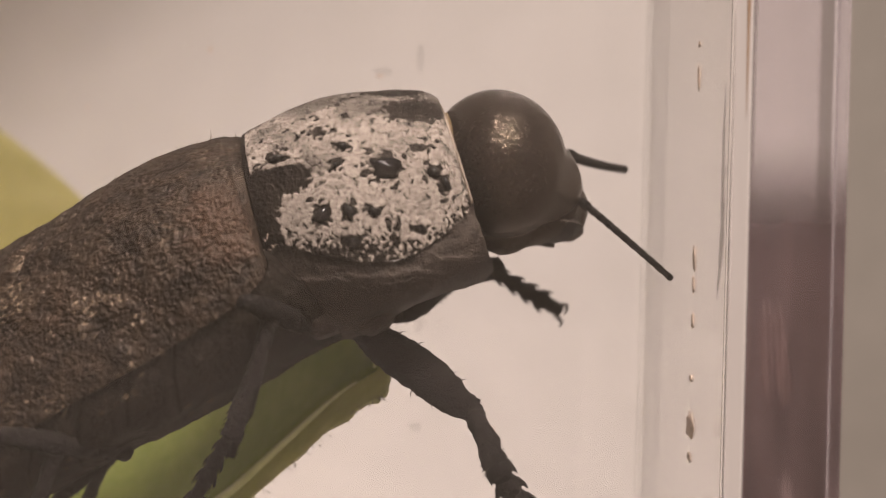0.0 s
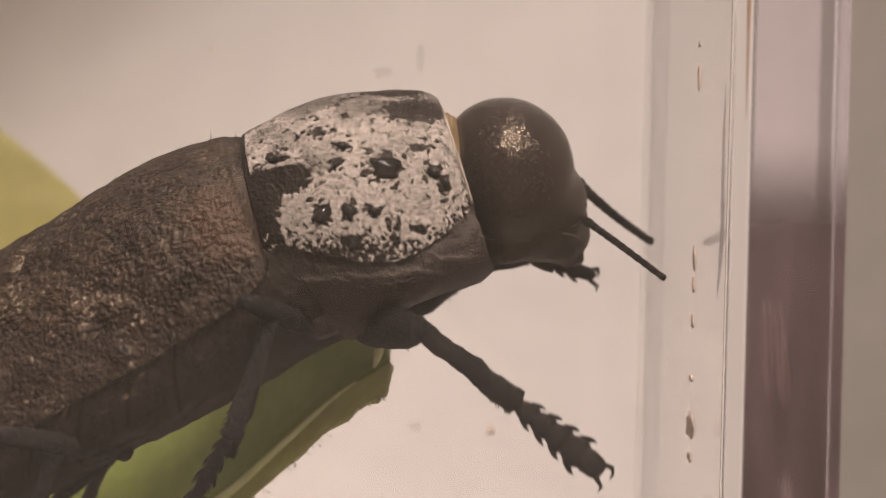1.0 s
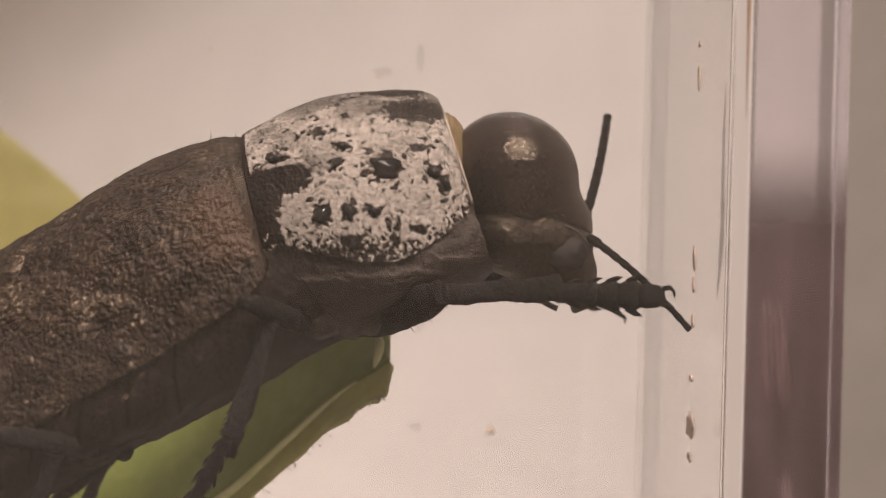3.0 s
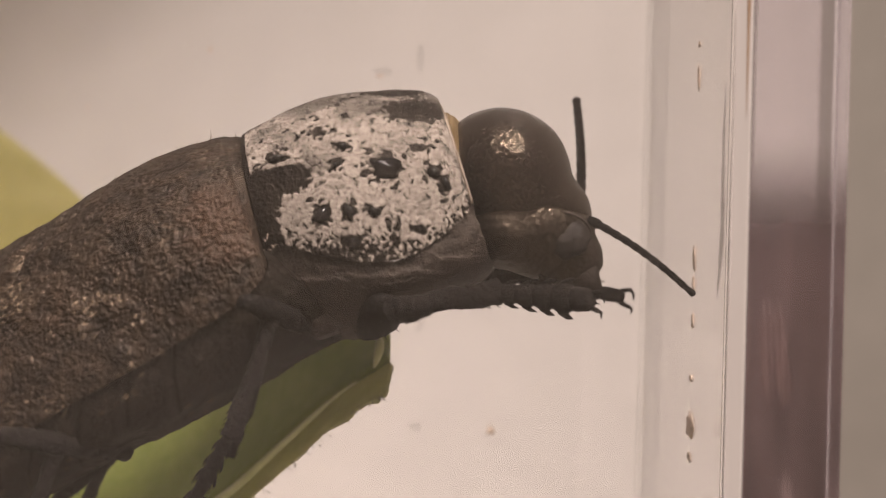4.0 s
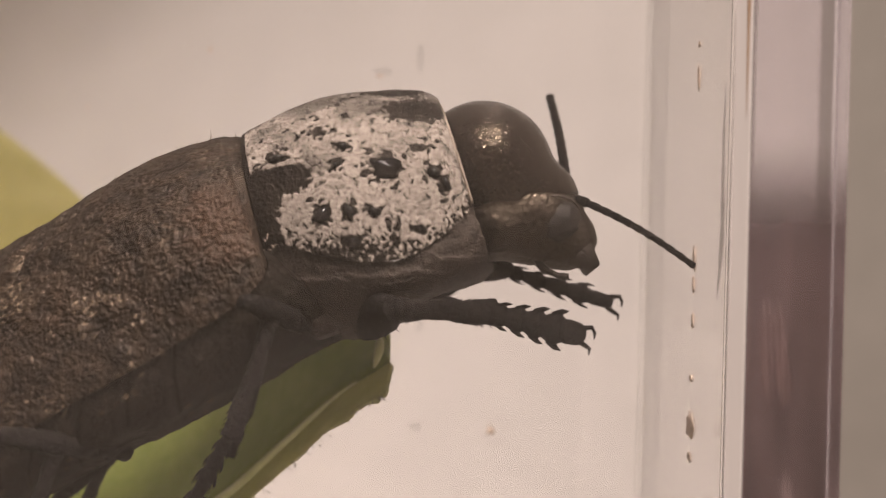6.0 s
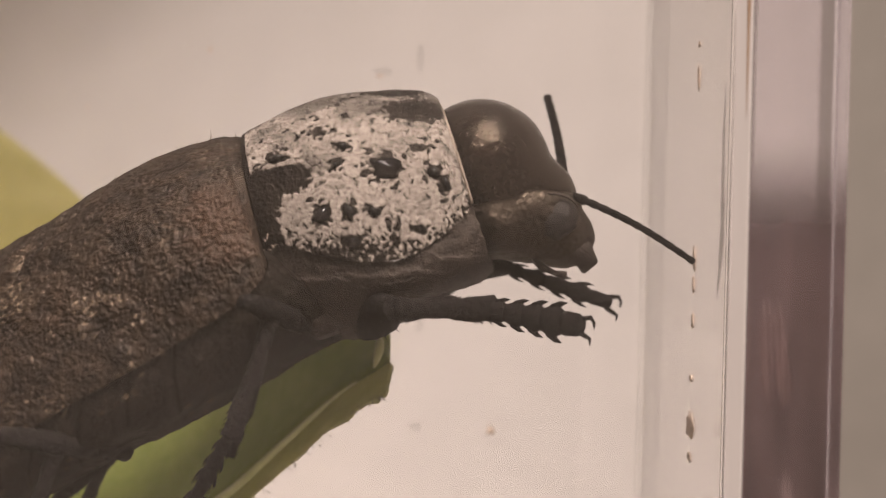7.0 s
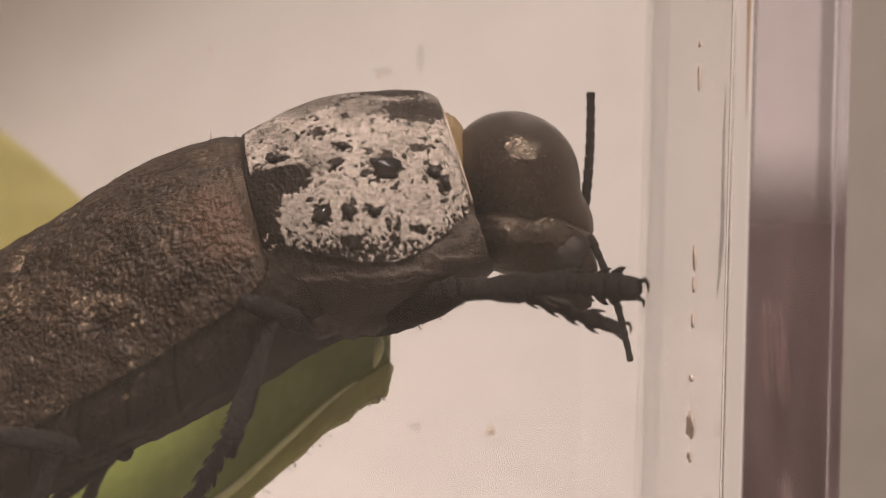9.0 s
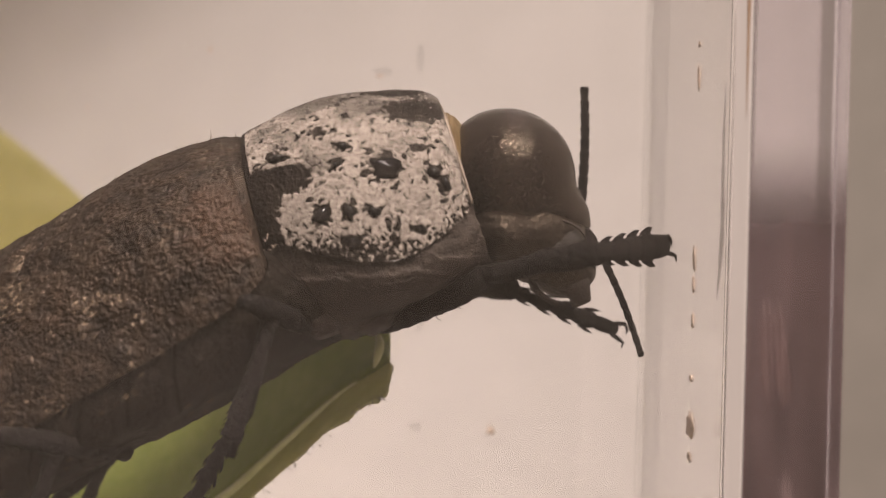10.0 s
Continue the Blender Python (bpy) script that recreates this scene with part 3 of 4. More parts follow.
def prosternum_at(u, v):
    k = 2 * v - 1
    side = -1 if k < 0 else 1
    p = half_shell(u, abs(k), PRO_BELLY, UNDER_SIDE, 0.7, side)
    lump = 0.08 * fbm((p[0] * 0.5, p[1], p[2] * 1.6), 2.2, 4) + 0.03 * fbm(tuple(p), 7, 3)
    return (p[0], p[1] + side * lump, p[2] + lump)


part("prosternum", grid_mesh("prosternum", prosternum_at, 110, 100, base=BASE), CHITIN, beetle)


bm = bmesh.new()
tube(bm, [pronotum_at(0.968, i / 60, -1)[:3] - np.array(BASE) for i in range(61)], [0.046 + 0.03 * noise.noise(Vector((i * 0.5, 1, 1))) for i in range(61)], 8)
part("front_rim", bm, RIM, beetle, "thin tan rim of the pronotum")
bm = bmesh.new()
rnd = random.Random(4)
for _ in range(9):
    u, v = rnd.uniform(0.0, 0.3), rnd.uniform(0.0, 0.12)
    p = np.array(elytron_at(u, v, -1)[:3]) - np.array(BASE)
    q = p + np.array((rnd.uniform(-0.12, 0.05), rnd.uniform(-0.1, 0.1), rnd.uniform(0.1, 0.3)))
    tube(bm, [p, (p + q) / 2 + np.array((0.02, 0, 0)), q], [0.012, 0.009, 0.003], 5)
for k in range(8):
    p = np.array((rnd.uniform(-4.48, -4.02), -3.96, rnd.uniform(21.95, 22.35))) - np.array(BASE)
    d = np.array((rnd.uniform(0.0, 0.09), -0.05, rnd.uniform(-0.07, 0.03)))
    tube(bm, [p - d, p, p + d], [0.014, 0.028, 0.004], 6)
part("bristles", bm, RIM, beetle, "short tan bristles")


def ellipsoid(centre, radii, material_, name, parent, base, seed=0.0, rough=0.03, scale=4.0, label=""):
    def at(u, v):
        a, b = u * math.pi, v * 2 * math.pi
        d = np.array((math.sin(a) * math.cos(b), math.sin(a) * math.sin(b), math.cos(a)))
        k = 1 + rough * fbm(tuple(d + seed), scale, 3)
        return tuple(np.array(centre) + d * np.array(radii) * k)
    return part(name, grid_mesh(name, at, 28, 36, True, base), material_, parent, label)


ellipsoid((0.12, 0, 24.06), (0.64, 1.75, 1.62), MEMBRANE, "neck_membrane", beetle, BASE, 1.0, 0.05, 2.0, "ochre membrane between head and pronotum")
ellipsoid((-1.98, -1.7, 20.3), (0.72, 0.9, 0.55), CHITIN, "coxa", beetle, BASE, 3.0, 0.10, 3.0)
ellipsoid((-3.26, -2.3, 20.27), (0.8, 0.9, 0.6), CHITIN, "coxa", beetle, BASE, 5.0, 0.10, 3.0)
# black polished calluses that stand out of the wax
for centre, size, tilt in CALLUSES[:10]:
    bm = bmesh.new()
    bmesh.ops.create_icosphere(bm, subdivisions=3, radius=1)
    out = (Vector(centre) - Vector((centre[0], 0, centre[2] - 1.2))).normalized()
    turn = Vector((0, -1, 0)).rotation_difference(out).to_matrix() @ pose(0, 0, 0, 0, tilt, 0).to_3x3()
    for v in bm.verts:
        k = 0.80 + 0.6 * fbm(tuple(v.co * 1.0 + Vector(centre) * 3), 1.2, 3)
        v.co = (turn @ Vector((v.co.x * size[0] * k, v.co.y * size[1], v.co.z * size[2] * k)) + Vector(centre) - Vector(BASE)) * MM
    part("callus", bm, CALLUS, beetle, "polished black callus")

# ---------------------------------------------------------------- head, in its own space round the middle of its dome
LOBES = (((-0.16, 0, 0.1), (1.86, 2.06, 1.80)), ((0.90, 0, -0.55), (1.42, 1.40, 0.95)), ((1.05, 0, -1.12), (1.37, 1.53, 0.95)), ((2.1, 0, -1.86), (0.80, 1.0, 0.84)), ((0.15, 0, -1.44), (1.15, 1.85, 0.98)), ((1.2, 0, -1.72), (1.05, 1.25, 0.84)))


def head_mesh():
    """Lobes blended into one skin, with a furrow and a brow where dome and face meet."""
    origin, nu, nv, soft = np.array((0.9, 0, -0.75)), 150, 180, 0.13
    a, b = np.meshgrid(np.linspace(0, math.pi, nu + 1), np.arange(nv) * 2 * math.pi / nv, indexing="ij")
    ways = np.stack((np.cos(a), np.sin(a) * np.cos(b), np.sin(a) * np.sin(b)), -1)

    def distances(p):
        return np.stack([(np.linalg.norm((p - np.array(c)) / np.array(r), axis=-1) - 1) * min(r) for c, r in LOBES])

    reach = np.full(a.shape, 4.2)
    for _ in range(60):
        f = -soft * np.log(np.maximum(np.exp(-distances(origin + ways * reach[..., None]) / soft).sum(0), 1e-30))
        reach -= np.maximum(f, 0) * 0.8
    skin = origin + ways * reach[..., None]
    ds = distances(skin)
    seam = np.minimum(ds[0], ds[1]) - ds[2:].min(0)
    face = 1 / (1 + np.exp(-seam / 0.05))
    fold = -0.045 * np.exp(-(seam / 0.05) ** 2) + 0.022 * np.exp(-((seam - 0.14) / 0.06) ** 2)

    def at(u, v):
        i, j = round(u * nu), round(v * nv)
        p, k = skin[i, j], face[i, j]
        q = tuple(p)
        relief = 0.012 * fbm(q, 1.8, 3) + fold[i, j] * (1 + fbm(q, 3, 2)) * (0.25 + 0.75 * step_between(0.5, 1.1, p[0])) + k * (0.035 * fbm(q, 2.2, 3) + 0.016 * fbm(q, 7, 2)) + 0.006 * fbm(q, 14, 2)
        return (*(p + ways[i, j] * relief), k)
    return grid_mesh("head", at, nu, nv, True, attrs=("face",))


head = part("head", head_mesh(), HEAD, beetle, "glossy bronze-black domed head")
for side in (-1, 1):
    ellipsoid((1.68, side * 1.08, -1.34), (0.70, 0.36, 0.58), EYE_SKIN, "eye", head, (0, 0, 0), side, 0.10, 3.0, "large dull dark oval eye")
    bm = bmesh.new()
    tube(bm, [(1.68 + 0.74 * math.cos(a), side * (1.26 + 0.10 * math.sin(a)), -1.34 + 0.62 * math.sin(a)) for a in (radians(15 + 150 * i / 30) for i in range(31))],
         [0.04 * math.sin(math.pi * (i + 2) / 34) * (1 + 0.4 * noise.noise(Vector((i * 0.6, side, 0)))) for i in range(31)], 8)
    part("brow_ridge", bm, CHITIN, head)
    bm = bmesh.new()
    tube(bm, [(2.05, side * 0.55, -1.95), (2.5, side * 0.5, -2.3), (2.72, side * 0.32, -2.55), (2.62, side * 0.08, -2.8)], [0.44, 0.40, 0.27, 0.07], 12, 0.8)
    part("mandible", bm, CHITIN, head)
    bm = bmesh.new()
    tube(bm, [(1.2, side * 0.6, -2.35), (1.5, side * 0.62, -2.68), (1.85, side * 0.6, -2.84), (2.12, side * 0.6, -2.86)], [0.09, 0.09, 0.07, 0.085], 10)
    part("palp", bm, CHITIN, head)


def antenna_mesh(length, thick=1.0):
    """Eleven toothed joints along a slightly bowed line, root at the origin, tip on +x."""
    bm = bmesh.new()
    n = 11
    step = length / n
    bow = lambda s: (0.11 if thick < 1 else -0.08) * math.sin(math.pi * s / length) * length / 3.6
    for i in range(n):
        a, b = i * step, (i + 1) * step + 0.03
        r = (0.15 if i == 0 else 0.125) * (1 - 0.02 * i) * thick
        pts = [(a + (b - a) * f, 0, bow(a + (b - a) * f)) for f in (0, 0.15, 0.45, 0.75, 0.93, 1)]
        tube(bm, pts, [r * 0.74, r * 0.86, r * 0.98, r * 1.08, r * 1.06, r * 0.80], 10)
    return bm


NEAR_ROOT, FAR_ROOT = Vector((2.32, -0.6, -0.76)), Vector((2.2, 1.0, -0.7))
near_antenna = part("antenna", antenna_mesh(3.92, 0.84), LEG, head)
far_antenna = part("antenna", antenna_mesh(3.9, 1.2), LEG, head)

# ---------------------------------------------------------------- legs


def limb_mesh(length, radii, squash, spines=0, seed=0):
    """A leg joint from the origin along +x with a row of bristles on its underside."""
    bm = bmesh.new()
    n = 70
    rs = [float(spline([(r,) for r in radii], i / n)[0]) * (1 + 0.05 * noise.noise(Vector((i * 0.25, seed, 0)))) for i in range(n + 1)]
    tube(bm, [(length * i / n, 0, 0.03 * math.sin(i * 0.17 + seed)) for i in range(n + 1)], rs, 26, squash)
    for v in bm.verts:
        out = Vector((0, v.co.y, v.co.z)).normalized()
        q = v.co / MM + Vector((seed * 5, 0, 0))
        v.co += out * (0.05 * fbm(tuple(q), 2.5, 3) + 0.03 * fbm(tuple(q), 8, 2)) * MM
    rnd = random.Random(seed)
    for _ in range(spines):
        s, a = rnd.uniform(0.25, 0.98), rnd.uniform(0, 2 * math.pi)
        r = float(spline([(q,) for q in radii], s)[0])
        y, z = math.cos(a) * r * squash, math.sin(a) * r
        tube(bm, [(length * s, y * 0.8, z * 0.8), (length * s + 0.07, y * 1.12, z * 1.12), (length * s + 0.15, y * 1.25, z * 1.25)], [0.02, 0.014, 0.003], 5)
    return bm


def pad_mesh(length, width, i):
    """One lobed pad of a foot, its root at the origin."""
    bm = bmesh.new()
    step = length * 0.19
    w = width * (0.72 + 0.1 * i)
    tube(bm, [(-0.02, 0, 0), (step * 0.35, 0, 0), (step * 0.8, 0, 0), (step * 1.15, 0, 0)], [w * 0.6, w * 0.85, w, w * 0.75], 14, 0.62)
    for s in (-1, 1):
        tube(bm, [(step * 0.55, 0, s * w * 0.75), (step * 0.95, 0, s * w * 1.12), (step * 1.25, 0, s * w * 1.22)], [w * 0.30, w * 0.18, w * 0.03], 8)
    return bm


def claw_joint_mesh(length, width):
    bm = bmesh.new()
    step = length * 0.19
    a = 4 * step
    tube(bm, [(0, 0, 0), (a, 0, 0)], [width * 0.3, width * 0.3], 10, 0.6)
    tube(bm, [(a - 0.02, 0, 0), (a + step * 0.4, 0, 0), (length * 0.95, 0, 0), (length, 0, 0)], [width * 0.6, width * 0.8, width * 0.72, width * 0.4], 14, 0.7)
    return bm


def claw_mesh(length, s):
    bm = bmesh.new()
    tube(bm, [(length * 0.96, 0, s * 0.16), (length + 0.14, 0.05 * s, s * 0.24), (length + 0.25, 0.05 * s, s * 0.2 - 0.08), (length + 0.27, 0.05 * s, s * 0.2 - 0.24)],
         [0.07, 0.06, 0.045, 0.012], 8)
    return bm


FEMUR, TIBIA, TARSUS = 4.0, 3.25, 2.85


def leg_parts(scale=1.0, girth=1.0, foot=0.40, reach=1.0):
    """Femur, tibia and tarsus with its two claws, each in its own space."""
    femur = part("femur", limb_mesh(FEMUR * scale, [r * girth for r in (0.36, 0.52, 0.57, 0.50, 0.32)], 0.75, 20, 1), LEG, beetle)
    tibia = part("tibia", limb_mesh(TIBIA * scale, [r * (girth + 1) / 2 for r in (0.23, 0.26, 0.28, 0.30, 0.34)], 0.8, 40, 2), LEG, beetle)
    tarsus = part("tarsus", claw_joint_mesh(TARSUS * scale * reach, foot), LEG, beetle)
    for i in range(4):
        part("foot_pad", pad_mesh(TARSUS * scale * reach, foot, i), LEG, tarsus, where=pose(TARSUS * scale * reach * 0.19 * i * MM, 0, 0))
    for s in (-1, 1):
        part("claw", claw_mesh(TARSUS * scale * reach, s), LEG, tarsus)
    return femur, tibia, tarsus


def along(a, b):
    """The pose of a joint that runs from a to b (mm, in the scene) in the beetle's space."""
    a, b = Vector(a), Vector(b)
    x = (b - a).normalized()
    y = Vector((0, 1, 0)) - x * x.y
    if y.length < 1e-3:
        y = Vector((0, 0, 1))
    y.normalize()
    m = Matrix((x, y, x.cross(y))).transposed().to_4x4()
    return Matrix.Translation((a - Vector(BASE)) * MM) @ m


def still_leg(points, scale):
    for ob, a, b in zip(leg_parts(scale, 0.55, 0.22), points, points[1:]):
        ob.matrix_local = along(a, b)


HIP = (-2.32, -0.8, 19.98)
FAR_HIP = (-1.34, 1.6, 20.1)
near_femur, near_tibia, near_tarsus = leg_parts()
far_femur, far_tibia, far_tarsus = leg_parts(1.07, 0.8, 0.27, 1.1)
still_leg([(-2.71, -1.8, 19.81), (-4.15, -4, 20.45), (-5.08, -4.1, 17.78), (-6.51, -2.4, 15.27)], 1.0)
still_leg([(-8.04, -2.4, 16.79), (-9.44, -3.9, 17.2), (-10.25, -4, 15.12), (-11.19, -2, 12.64)], 1.0)
still_leg([(-2.95, 1.8, 19.77), (-5.24, 3.6, 18.84), (-6.04, 3.9, 16.89), (-7.02, 3.4, 15.2)], 1.0)
still_leg([(-7.96, 2, 17.63), (-9.91, 3.4, 15.93), (-10.64, 3.8, 14.22), (-11.21, 3.4, 12.04)], 1.45)

# ---------------------------------------------------------------- dirt on the box


def fleck(name, where, size, material_, label, seed, facing="y"):
    """A thin ragged flake lying on a panel, sizes in mm."""
    bm = bmesh.new()
    bmesh.ops.create_icosphere(bm, subdivisions=3, radius=1)
    for v in bm.verts:
        k = 1 + 0.6 * fbm(tuple(v.co * 1.0 + Vector((seed, 0, 0))), 1.6, 3)
        v.co = Vector([c * r * (k if axis != facing else 1) for c, r, axis in zip(v.co, size, "xyz")]) * MM
    ob = tagged(part(name, bm, material_), label, "dirt")
    ob.location = Vector(where) * MM
    return ob


BACK_FACE = BOX_B - 0.02
for where, size, seed in (((1.63, BACK_FACE, 15.77), (0.12, 0.03, 0.15), 1), ((-7.99, BACK_FACE, 28.85), (0.07, 0.03, 0.08), 2), ((-2.17, BACK_FACE, 27.94), (0.10, 0.03, 0.05), 4), ((-12.2, BACK_FACE, 26.91), (0.05, 0.03, 0.06), 5)):
    fleck("speck", where, size, GRIME, "small brown speck of dirt on the box's back panel", seed)
for z_off, size, seed in ((-4.95, (0.03, 0.6, 0.33), 7), (-5.8, (0.03, 0.25, 0.12), 8), (-0.25, (0.03, 0.16, 0.34), 9), (-1.0, (0.03, 0.12, 0.26), 10),
                          (-2.0, (0.03, 0.12, 0.22), 11), (-3.6, (0.03, 0.2, 0.10), 12), (4.8, (0.03, 0.12, 0.3), 13), (5.7, (0.03, 0.12, 0.08), 14)):
    fleck("grime", (BOX_R - 0.02 + DRAFT * z_off, 1.0, CENTRE + z_off), size, GRIME, "brown grime dried on the box's side panel", seed, "x")
# fixed grey sheet painted in where the side panel reflects the antennae
bm = bmesh.new()
tube(bm, [(DRAFT * q[1], q[0], q[1]) for q in (spline([(0, 4.2), (0.1, 2.5), (0.0, 0.6), (0.2, -0.4), (0.5, -1.3)], i / 40) for i in range(41))],
     [0.01 + 0.34 * math.sin(math.pi * (i + 1) / 42) * (0.6 + 0.6 * abs(noise.noise(Vector((i * 0.2, 3, 0))))) for i in range(41)], 8)
for v in bm.verts:
    v.co.x = DRAFT * v.co.z + 0.02 * (v.co.x - DRAFT * v.co.z)
scratch = tagged(part("scratch", bm, GREY_REFLECTION), "soft grey painted reflection of the antennae down the box's side panel", "scratch")
scratch.location = ((BOX_R - 0.004) * MM, -3.1 * MM, CENTRE * MM)
bm = bmesh.new()
tube(bm, [(DRAFT * 0.25 * i, 0, 0.25 * i) for i in range(53)], [0.004 + 0.085 * min(1.0, i / 22) * (1 + 0.3 * noise.noise(Vector((i * 0.3, 0, 5)))) for i in range(53)], 8, 0.12)
edge = tagged(part("edge_strip", bm, ORANGE), "thin orange strip running down the box's front corner", "strip")
edge.location = ((BOX_R - 0.13 + DRAFT * 3) * MM, (BOX_F - WALL_T - 0.008) * MM, (CENTRE + 3) * MM)


SMUDGE = faint(plain("faint smudge", (0.30, 0.25, 0.23), (0.42, 0.36, 0.33), 900, 0.8, 0.0, 0.2, 0.00003), 0.94)
for where, size, seed in (((-2.04, BACK_FACE, 28.1), (0.34, 0.02, 0.12), 21), ((-0.77, BACK_FACE, 28.6), (0.13, 0.02, 0.42), 22), ((-0.96, BACK_FACE, 15.9), (0.22, 0.02, 0.15), 23),
                          ((-0.80, BACK_FACE, 19.7), (0.16, 0.02, 0.5), 24)):
    fleck("smudge", where, size, SMUDGE, "faint grey smudge on the box's back panel", seed)


def motions():
    """Keys of the head, the antennae and the forelegs; distances in mm, angles in degrees."""
    # seconds, dome x and z, pitch, roll, turn away
    head_rows = [
        (0, 1.63, 24.31, 0.75, 54, 14), (0.2, 1.56, 24.34, 0.27, 55.4, 14), (0.4, 1.49, 24.37, -0.22, 56.9, 14), (0.5, 1.46, 24.39, -0.46, 57.6, 14),
        (0.6, 1.53, 24.35, 1.97, 55.2, 14), (0.7, 1.63, 24.29, 4.51, 52.8, 14), (0.8, 1.7, 24.23, 5.76, 50.4, 14), (0.9, 1.76, 24.17, 7.04, 48, 14), (1, 1.83, 24.11, 8.35, 45.6, 14),
        (1.2, 1.74, 24.11, 7.41, 38.4, 13), (1.5, 1.55, 24.17, -0.56, 31.2, 12), (1.7, 1.57, 24.17, -2.14, 27.1, 11), (1.8, 1.58, 24.17, -2.98, 26.4, 10),
        (1.9, 1.63, 24.13, -0.55, 20.9, 9), (2, 1.68, 24.09, 1.94, 15.4, 8), (2.1, 1.78, 23.95, 10.01, 8.8, 5), (2.2, 1.86, 23.88, 14.21, 4.4, 2.5),
        (2.3, 1.94, 23.82, 18.24, 0, 0), (2.5, 1.89, 23.82, 18.47, 0, 0), (2.7, 1.92, 23.8, 18.32, 0, 0), (3.8, 1.98, 23.77, 18.66, 0, 0),
        (3.9, 1.86, 23.85, 11.17, 0, 0), (4, 1.75, 23.92, 9.15, 0, 0), (4.5, 1.63, 23.97, 7.17, 0, 0), (5, 1.42, 24.06, 2.99, 0, 0), (5.5, 1.31, 24.11, 0.61, 0, 0),
        (6.8, 1.21, 24.17, 0.08, 0, 0), (7, 1.2, 24.18, 0, 0, 0), (7.7, 1.2, 24.18, 0, 0, 0), (7.8, 1.25, 24.17, 1.6, 0, 0), (7.9, 1.29, 24.15, 3.26, 0, 0),
        (8, 1.51, 24.02, 7.98, 0, 0), (8.2, 1.78, 23.89, 10.54, 0, 0), (8.3, 1.86, 23.86, 11.76, 0, 0), (8.4, 1.93, 23.83, 13.01, 0, 0), (8.5, 2, 23.8, 14.29, 0, 0),
        (8.6, 2, 23.8, 15.13, 0, 0), (8.7, 1.99, 23.8, 15.96, 0, 0), (8.8, 1.99, 23.8, 16.79, 0, 0), (8.9, 1.99, 23.8, 17.6, 0, 0), (9, 1.98, 23.8, 18.41, 0, 0),
        (9.2, 1.97, 23.8, 18.25, 0, 0), (9.5, 1.94, 23.8, 18.01, 0, 0), (9.6, 1.78, 23.89, 15.9, 0, 0), (9.7, 1.73, 23.96, 15.09, 0, 0), (9.8, 1.68, 24.03, 14.26, 0, 0),
        (9.9, 1.77, 23.95, 15.48, 0, 0), (10, 1.86, 23.88, 16.65, 0, 0),
    ]
